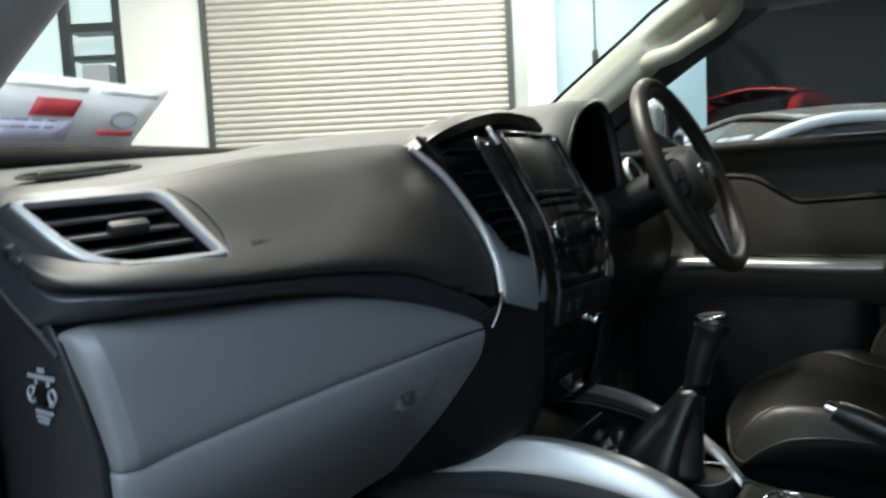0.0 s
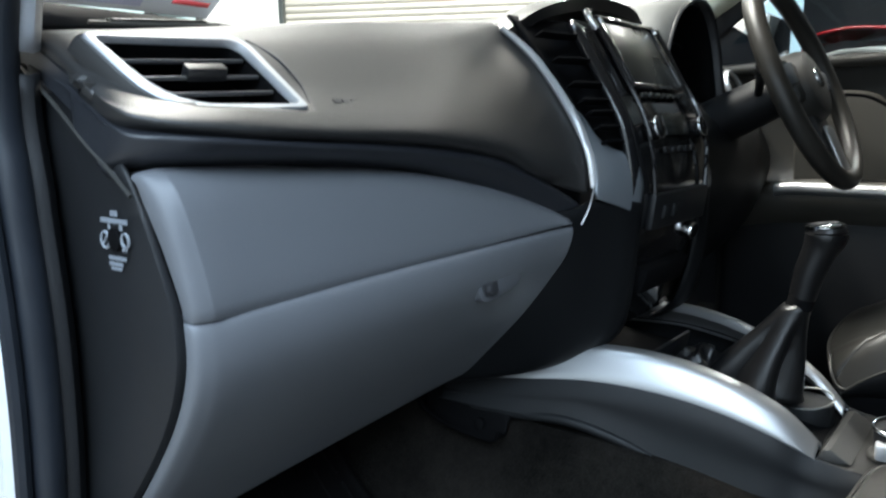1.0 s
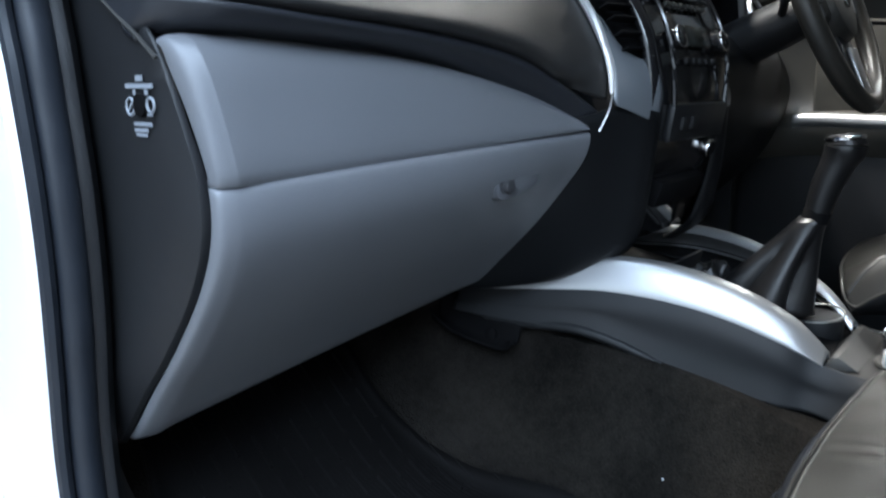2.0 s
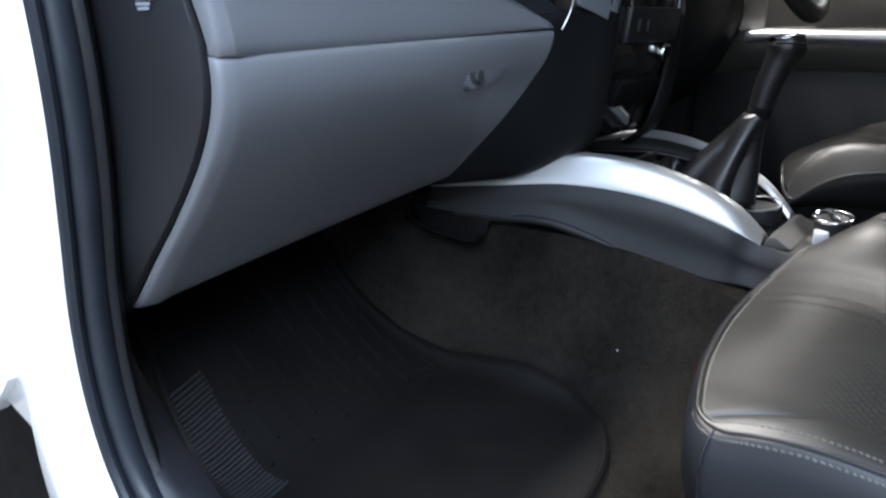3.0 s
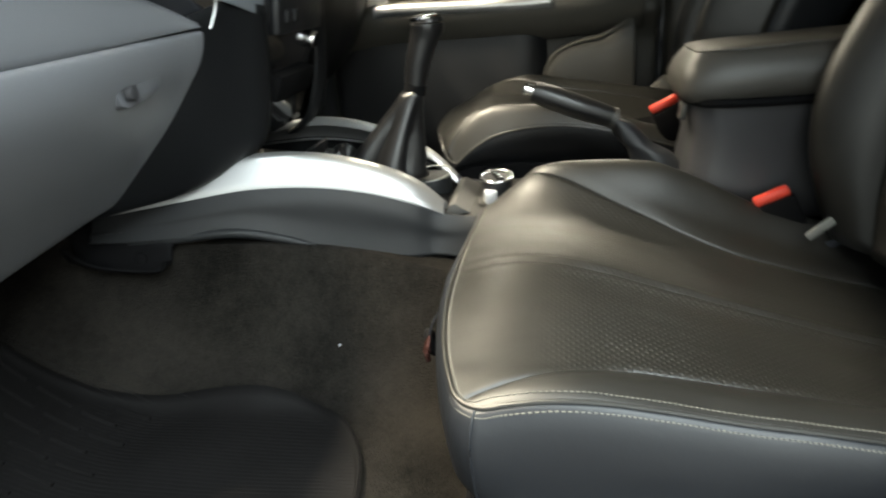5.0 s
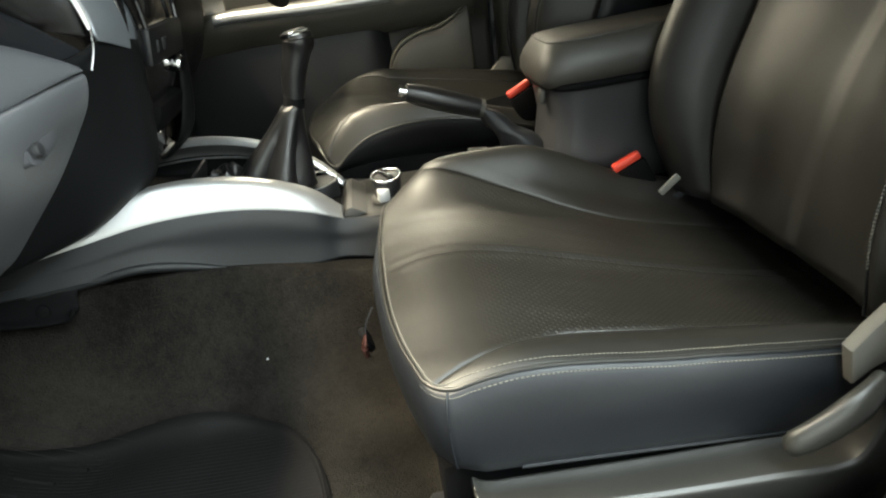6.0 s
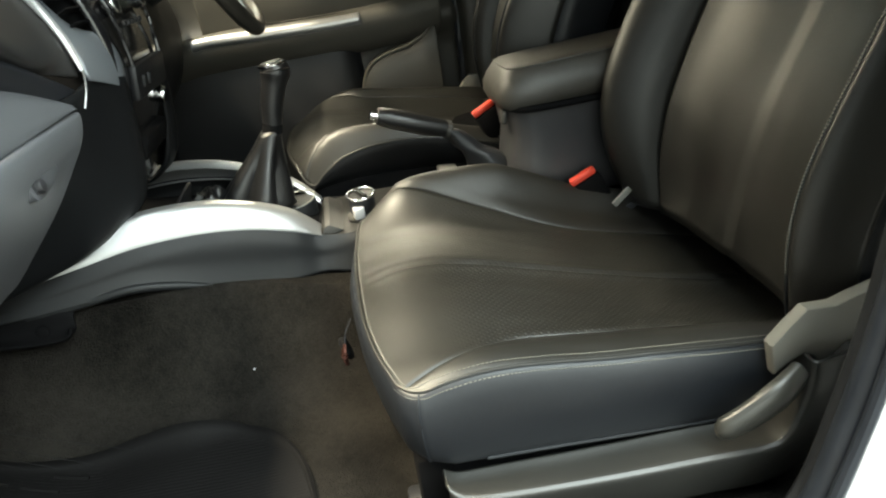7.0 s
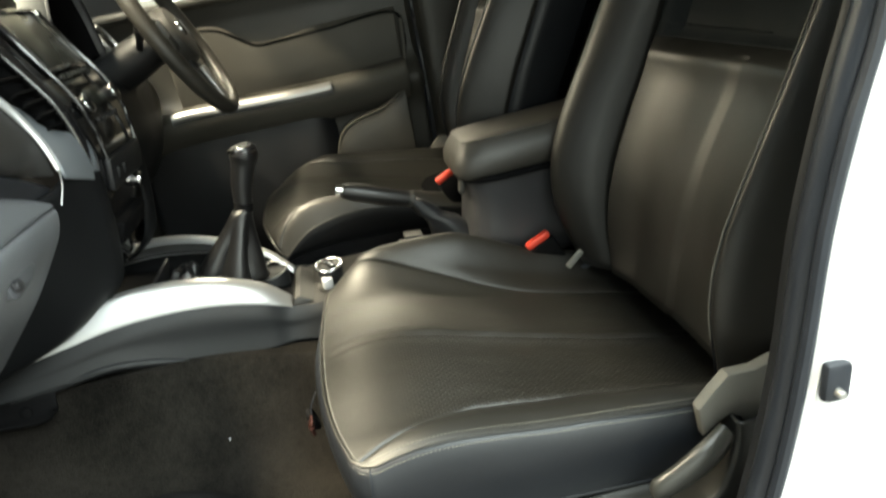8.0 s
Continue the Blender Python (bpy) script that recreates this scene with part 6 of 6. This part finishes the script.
def buckle(place, turn, label):
    ob = thing("seat_belt_buckle", place, label, "seat belt buckle", "seat belt buckles")
    m = Matrix.Translation(place) @ turn
    part("housing", block((0.020, 0.050, 0.060), m @ Matrix.Translation((0, -0.007, -0.032)), 0.006), M_HOLLOW, ob, "black buckle body")
    part("release_button", block((0.015, 0.045, 0.013), m @ Matrix.Translation((0, -0.006, 0.004)), 0.004), M_RED, ob, "red release button")
    part("strap", block((0.004, 0.030, 0.10), m @ Matrix.Translation((0.0, 0.0, -0.09)), 0.001), M_SEAL, ob, "black belt webbing")


buckle((-0.116, -0.205, 0.892), pose(0, 0, 0, -26, 0, -4), "seat belt buckle with red button beside the passenger seat")
buckle((0.121, -0.100, 0.974), pose(0, 0, 0, -26, 0, 4), "seat belt buckle with red button beside the driver's seat")
anchor = thing("belt_anchor", (-0.125, -0.30, 0.80), "pale metal belt anchor plate beside the seat", "belt anchor")
part("plate", block((0.006, 0.036, 0.011), Matrix.Translation((-0.168, -0.254, 0.871)) @ pose(0, 0, 0, -40), 0.002), M_PLATE, anchor)
part("strap", block((0.004, 0.060, 0.010), Matrix.Translation((-0.150, -0.290, 0.850)) @ pose(0, 0, 0, -30, 0, -25), 0.002), M_SEAL, anchor, "black webbing below the plate")
part("bolt", disc(0.010, 0.010, Matrix.Translation((-0.140, -0.292, 0.852)) @ pose(0, 0, 0, 0, 90), 16, 0.002), M_PLATE, anchor)
part("stalk", block((0.006, 0.020, 0.12), Matrix.Translation((-0.116, -0.315, 0.800)), 0.002), M_HOLLOW, anchor)



def seat_tag():
    ob = thing("key_tag", (-0.335, 0.195, 0.80), "small black and copper tag hanging under the seat front", "tag")
    part("loop", ring_of((-0.338, 0.206, 0.800), pose(0, 0, 0, 70, 20, 0).to_3x3(), 0.012, 0.0050, 24, 8), M_HOLLOW, ob)
    part("tongue", tube([(-0.350, 0.206, 0.814), (-0.353, 0.209, 0.800), (-0.355, 0.208, 0.784)], [0.002, 0.0046, 0.003], 14, 10, 0.7), M_COPPER, ob, "copper tag tongue")
    part("cord", tube([(-0.336, 0.192, 0.842), (-0.345, 0.202, 0.828), (-0.350, 0.206, 0.812)], 0.0010, 8, 6), M_SEAL, ob)


M_COPPER = material("copper_tag", (0.13, 0.055, 0.045), 0.25, 0.8, var=0.15, scale=60)
seat_tag()


# ---- driver's door ----
def driver_door():
    ob = thing("driver_door", (0.74, 0.1, 0.66), "closed dark door card with silver pull strip and armrest", "door")
    def card(y, z):
        # Depth of the inner face: a belt ledge, a hollow and a full lower pocket.
        x = 0.735 + 0.020 * math.sin(2.2 * (z - 1.0)) - 0.030 * math.exp(-((z - 1.10) / 0.045) ** 2) - 0.018 * max(0, (z - 1.33) / 0.06)
        return (x, y, z)

    zs, ys = np.linspace(0.66, 1.39, 60), np.linspace(0.66, -0.175, 50)
    part("door_card", sheet([[card(y, z) for z in zs] for y in ys]), M_DOOR, ob, "dark grained door card", solid=0.02, offset=1.0)
    part("belt_rail", tube([(0.722, 0.66, 1.383), (0.716, 0.3, 1.388), (0.716, -0.20, 1.386)], 0.014, 30, 10), M_DOOR, ob)
    # Padded insert with a stepped lower line.
    ins = [[(0.728, -0.128, 1.285), (0.714, -0.128, 1.275), (0.712, -0.126, 1.20), (0.724, -0.124, 1.140)], [(0.728, 0.05, 1.276), (0.714, 0.05, 1.266), (0.712, 0.05, 1.19), (0.724, 0.05, 1.140)], [(0.728, 0.235, 1.262), (0.714, 0.235, 1.254), (0.712, 0.24, 1.19), (0.724, 0.24, 1.140)], [(0.728, 0.33, 1.318), (0.714, 0.33, 1.308), (0.712, 0.34, 1.22), (0.724, 0.34, 1.140)], [(0.728, 0.46, 1.322), (0.714, 0.46, 1.312), (0.712, 0.46, 1.22), (0.724, 0.46, 1.140)]]
    part("insert_seam", tube([(0.712, -0.132, 1.15), (0.710, -0.130, 1.274), (0.710, 0.05, 1.268), (0.710, 0.190, 1.261), (0.710, 0.232, 1.260), (0.710, 0.256, 1.272), (0.710, 0.29, 1.294), (0.710, 0.345, 1.318), (0.710, 0.47, 1.322)], 0.0035, 60, 8), M_HOLLOW, ob)
    part("insert", loft(ins, 20, 60), M_DOORLIGHT, ob, "padded grey door insert", solid=0.006, offset=1.0)
    # Armrest ledge and silver strip.
    arm = [[(0.725, y, z + 0.020), (0.700, y, z + 0.022), (0.676, y, z + 0.012), (0.672, y, z - 0.012), (0.690, y, z - 0.050), (0.722, y, z - 0.075)] for y, z in ((0.56, 1.10), (0.45, 1.115), (0.28, 1.118), (0.10, 1.120), (-0.05, 1.128), (-0.13, 1.135))]
    part("door_armrest", loft(arm, 22, 40), M_DOORLIGHT, ob, "grey padded door armrest", solid=0.006, offset=1.0)
    part("pull_pocket", block((0.030, 0.26, 0.012), Matrix.Translation((0.700, 0.22, 1.140)), 0.005), M_HOLLOW, ob)
    part("pull_strip", loft([[(0.690, y, z + 0.012), (0.672, y, z + 0.016), (0.664, y, z + 0.004), (0.672, y, z - 0.010)] for y, z in ((0.485, 1.116), (0.44, 1.121), (0.28, 1.119), (0.15, 1.119), (0.072, 1.121))], 12, 40), M_SILVER, ob, "satin silver pull strip", solid=0.004, offset=1.0)
    # Map pocket with a curved rear edge.
    pocket = [[(0.715, y, z0), (0.690, y, z0 - 0.010), (0.680, y, z0 - 0.10), (0.690, y, 0.68)] for y, z0 in ((0.105, 0.86), (0.092, 0.945), (0.075, 0.990), (0.045, 1.018), (0.005, 1.032), (-0.055, 1.044), (-0.115, 1.090))]
    part("map_pocket", loft(pocket, 16, 50), M_DOOR, ob, "dark moulded map pocket", solid=0.006, offset=1.0)
    part("pocket_edge", tube([(0.690, 0.100, 0.88), (0.690, 0.091, 0.955), (0.688, 0.066, 1.005), (0.688, 0.020, 1.030), (0.688, -0.045, 1.044), (0.690, -0.100, 1.080), (0.695, -0.128, 1.15), (0.70, -0.140, 1.26)], 0.005, 50, 8), M_DOORLIGHT, ob)
    # Dark sheet added over the front lower door in place of its shade.
    part("door_shade_panel", loft([[(0.722, y, 1.065), (0.704, y, 1.055), (0.698, y, 0.93), (0.704, y, 0.69)] for y in (0.60, 0.40, 0.25, 0.13)] + [[(0.745, 0.088, 1.065), (0.735, 0.088, 1.055), (0.731, 0.085, 0.93), (0.735, 0.085, 0.69)]], 16, 30), M_DARK, ob, "dark panel added for the shade on the front lower door", solid=0.005, offset=1.0)
    part("window_glass", sheet([[(0.735, 0.66, 1.385), (0.735, -0.19, 1.385)], [(0.66, 0.34, 1.72), (0.66, -0.19, 1.72)]]), M_SIDEGLASS, ob, "lightly tinted side window").visible_shadow = False
    band = [[(0.706, 0.76, 1.42), (0.716, 0.742, 1.408), (0.724, 0.72, 1.395)], [(0.704, 0.655, 1.497), (0.712, 0.657, 1.475), (0.722, 0.658, 1.446)], [(0.700, 0.52, 1.600), (0.706, 0.521, 1.575), (0.720, 0.522, 1.541)],
            [(0.696, 0.40, 1.672), (0.702, 0.394, 1.652), (0.716, 0.386, 1.625)], [(0.69, 0.28, 1.745), (0.696, 0.270, 1.725), (0.708, 0.258, 1.695)], [(0.685, 0.10, 1.775), (0.69, 0.10, 1.755), (0.70, 0.10, 1.728)], [(0.685, -0.19, 1.785), (0.69, -0.19, 1.765), (0.70, -0.19, 1.742)]]
    part("window_frame", loft(band, 10, 50), M_DARK, ob, "black window frame", solid=0.014)
    # Mirror corner and door mirror outside.
    part("mirror_corner", slab([(0.66, 1.385), (0.47, 1.385), (0.66, 1.52)], "x", 0.722, 0.736), M_DARK, ob, smooth=False)
    mirror = thing("door_mirror", (0.80, 0.60, 1.36), "white and black outside door mirror", "mirror")
    part("mirror_shell", block((0.20, 0.09, 0.17), Matrix.Translation((0.90, 0.60, 1.44)), 0.03, 4), M_WHITE, mirror)
    part("mirror_glass", block((0.17, 0.006, 0.14), Matrix.Translation((0.90, 0.553, 1.44)), 0.003), M_CHROME, mirror)
    part("mirror_arm", tube([(0.75, 0.60, 1.37), (0.82, 0.60, 1.38), (0.87, 0.60, 1.40)], 0.025, 8, 10), M_DARK, mirror)
    # Middle pillar behind the door.
    pil = part("pillar_middle", loft([[(0.745, -0.165, z), (0.715, -0.185, z), (0.690, -0.215, z), (0.700, -0.36, z), (0.745, -0.40, z)] for z in (0.66, 1.0, 1.35, 1.72)], 20, 14), M_DOOR, solid=0.005)
    tagged(pil, "dark plastic middle pillar trim", "pillar", kind="structure")
    part("pillar_seal", tube([(0.722, -0.178, 0.68), (0.722, -0.178, 1.0), (0.722, -0.180, 1.38), (0.70, -0.185, 1.70)], 0.010, 30, 8), M_SEAL, pil)
    far = part("rear_side_right", slab([(-0.36, 0.6), (-0.98, 0.6), (-0.98, 1.75), (-0.36, 1.75)], "x", 0.75, 0.80), M_DARK, smooth=False)
    tagged(far, "dark rear side of the cab", "wall", kind="structure")


M_DOORLIGHT = material("grey_door_fabric", (0.064, 0.060, 0.051), 0.6, var=0.15, scale=10, grain=0.5, grain_scale=500)
driver_door()


# ---- floor mat ----
def floor_mat():
    ob = thing("floor_mat", (-0.5, 0.5, 0.67), "black ribbed rubber floor mat on the carpet", "floor mat")
    right = spline([(-0.534, 0.268, 0), (-0.455, 0.276, 0), (-0.385, 0.292, 0), (-0.322, 0.328, 0), (-0.288, 0.39, 0), (-0.284, 0.45, 0), (-0.288, 0.53, 0), (-0.302, 0.62, 0), (-0.316, 0.69, 0), (-0.318, 0.78, 0), (-0.28, 0.93, 0)], 60)
    left = spline([(-0.56, 0.262, 0), (-0.615, 0.30, 0), (-0.655, 0.38, 0), (-0.672, 0.455, 0), (-0.690, 0.505, 0), (-0.708, 0.545, 0), (-0.702, 0.62, 0), (-0.682, 0.71, 0), (-0.652, 0.81, 0), (-0.62, 0.95, 0)], 60)
    def lay(p, h):
        return Vector((p.x, p.y, floor_height(p.x, p.y) + h))

    rows = []
    for a, b in zip(left, right):
        row = []
        for k in range(41):
            t = k / 40
            rim = 0.005 * max(0, 1 - min(t, 1 - t) / 0.04)
            row.append(lay(a.lerp(b, t), 0.010 + rim))
        rows.append(row)
    part("mat", sheet(rows), M_MAT, ob, solid=0.003)
    part("mat_rim", tube([tuple(lay(p, 0.012)) for p in left[::-3]] + [tuple(lay(p, 0.012)) for p in right[::3]], 0.0020, 160, 8), M_MAT, ob, "raised mat rim")
    def side_at(line, y):
        return min(line, key=lambda p: abs(p.y - y)).x

    ribs = []
    for k in range(1, 60):
        x = -0.66 + 0.0065 * k
        pts = [(x, y) for y in np.linspace(0.27, 0.92, 90) if side_at(left, y) + 0.012 < x < side_at(right, y) - 0.012]
        if len(pts) > 3:
            ribs.append(tube([(px, py, floor_height(px, py) + 0.0126) for px, py in pts[::3] + pts[-1:]], 0.0007, max(6, len(pts) // 3), 4))
    rib = part("mat_ribs", joined(*ribs), M_MAT, ob)
    rib["kind"] = "stuff"
    grooves = []
    for k in range(12):
        x = -0.63 + 0.030 * k
        for j in range(6):
            y0 = 0.585 + 0.058 * j + 0.029 * (k % 2)
            pts = [(x + 0.10 * (y - 0.62), y) for y in np.linspace(y0, y0 + 0.044, 5)]
            if pts[-1][0] > side_at(right, pts[-1][1]) - 0.02 or pts[0][0] > side_at(right, pts[0][1]) - 0.02 or pts[-1][0] < side_at(left, pts[-1][1]) + 0.015:
                continue
            grooves.append(tube([(px, py, floor_height(px, py) + 0.0150) for px, py in pts], 0.0026, 5, 6))
    side = []
    for k in range(30):
        y = 0.535 + 0.0063 * k
        edge = left[min(range(60), key=lambda i: abs(left[i].y - y))].x
        pts = [(edge + 0.006 + f, y + 0.25 * f) for f in (0.0, 0.02, 0.038, 0.056)]
        side.append(tube([(px, py, floor_height(px, py) + 0.0148) for px, py in pts], 0.0018, 8, 6))
    sr = part("side_ribs", joined(*side), M_RIB, ob, "ribbed edge of the mat, daylight put into its paler colour")
    sr["kind"] = "stuff"
    # Pale scuffed lobe at the sill side, with its double rim.
    lobe = spline([(-0.733, 0.532, 0), (-0.712, 0.522, 0), (-0.688, 0.508, 0), (-0.673, 0.490, 0), (-0.668, 0.455, 0), (-0.680, 0.405, 0), (-0.692, 0.365, 0), (-0.715, 0.335, 0)], 36)
    rows = [[Vector((lerp(p.x, -0.733, t), p.y, floor_height(lerp(p.x, -0.733, t), p.y) + 0.0155 - 0.003 * t)) for t in np.linspace(0, 1, 10)] for p in lobe]
    part("scuffed_lobe", sheet(rows), M_LOBE, ob, "pale scuffed rubber lobe beside the sill", solid=0.002)
    for d, r in ((0.0, 0.0022), (0.006, 0.0016)):
        part("lobe_rim", tube([(p.x - 0.6 * d, p.y - d, floor_height(p.x - 0.6 * d, p.y - d) + 0.0165) for p in lobe[:16]], r, 36, 8), M_LOBE, ob)
    gr = part("toe_grip", joined(*grooves), M_MAT, ob, "raised bars on the toe end")
    gr["kind"] = "stuff"


# Mat rubber made paler for the daylight that falls on its side ribs.
M_RIB = material("daylit_rubber", (0.019, 0.0195, 0.0215), 0.5, var=0.3, scale=20, grain=0.4, grain_scale=400)
M_LOBE = material("scuffed_grey_rubber", (0.044, 0.046, 0.046), 0.55, var=0.45, scale=26, grain=0.5, grain_scale=350)
floor_mat()
crumb = part("crumb", block((0.0034, 0.0026, 0.002), Matrix.Translation((-0.227, 0.355, floor_height(-0.227, 0.355) + 0.003)), 0.001), M_PAPER)
tagged(crumb, "tiny white crumb on the dark carpet", "crumb")
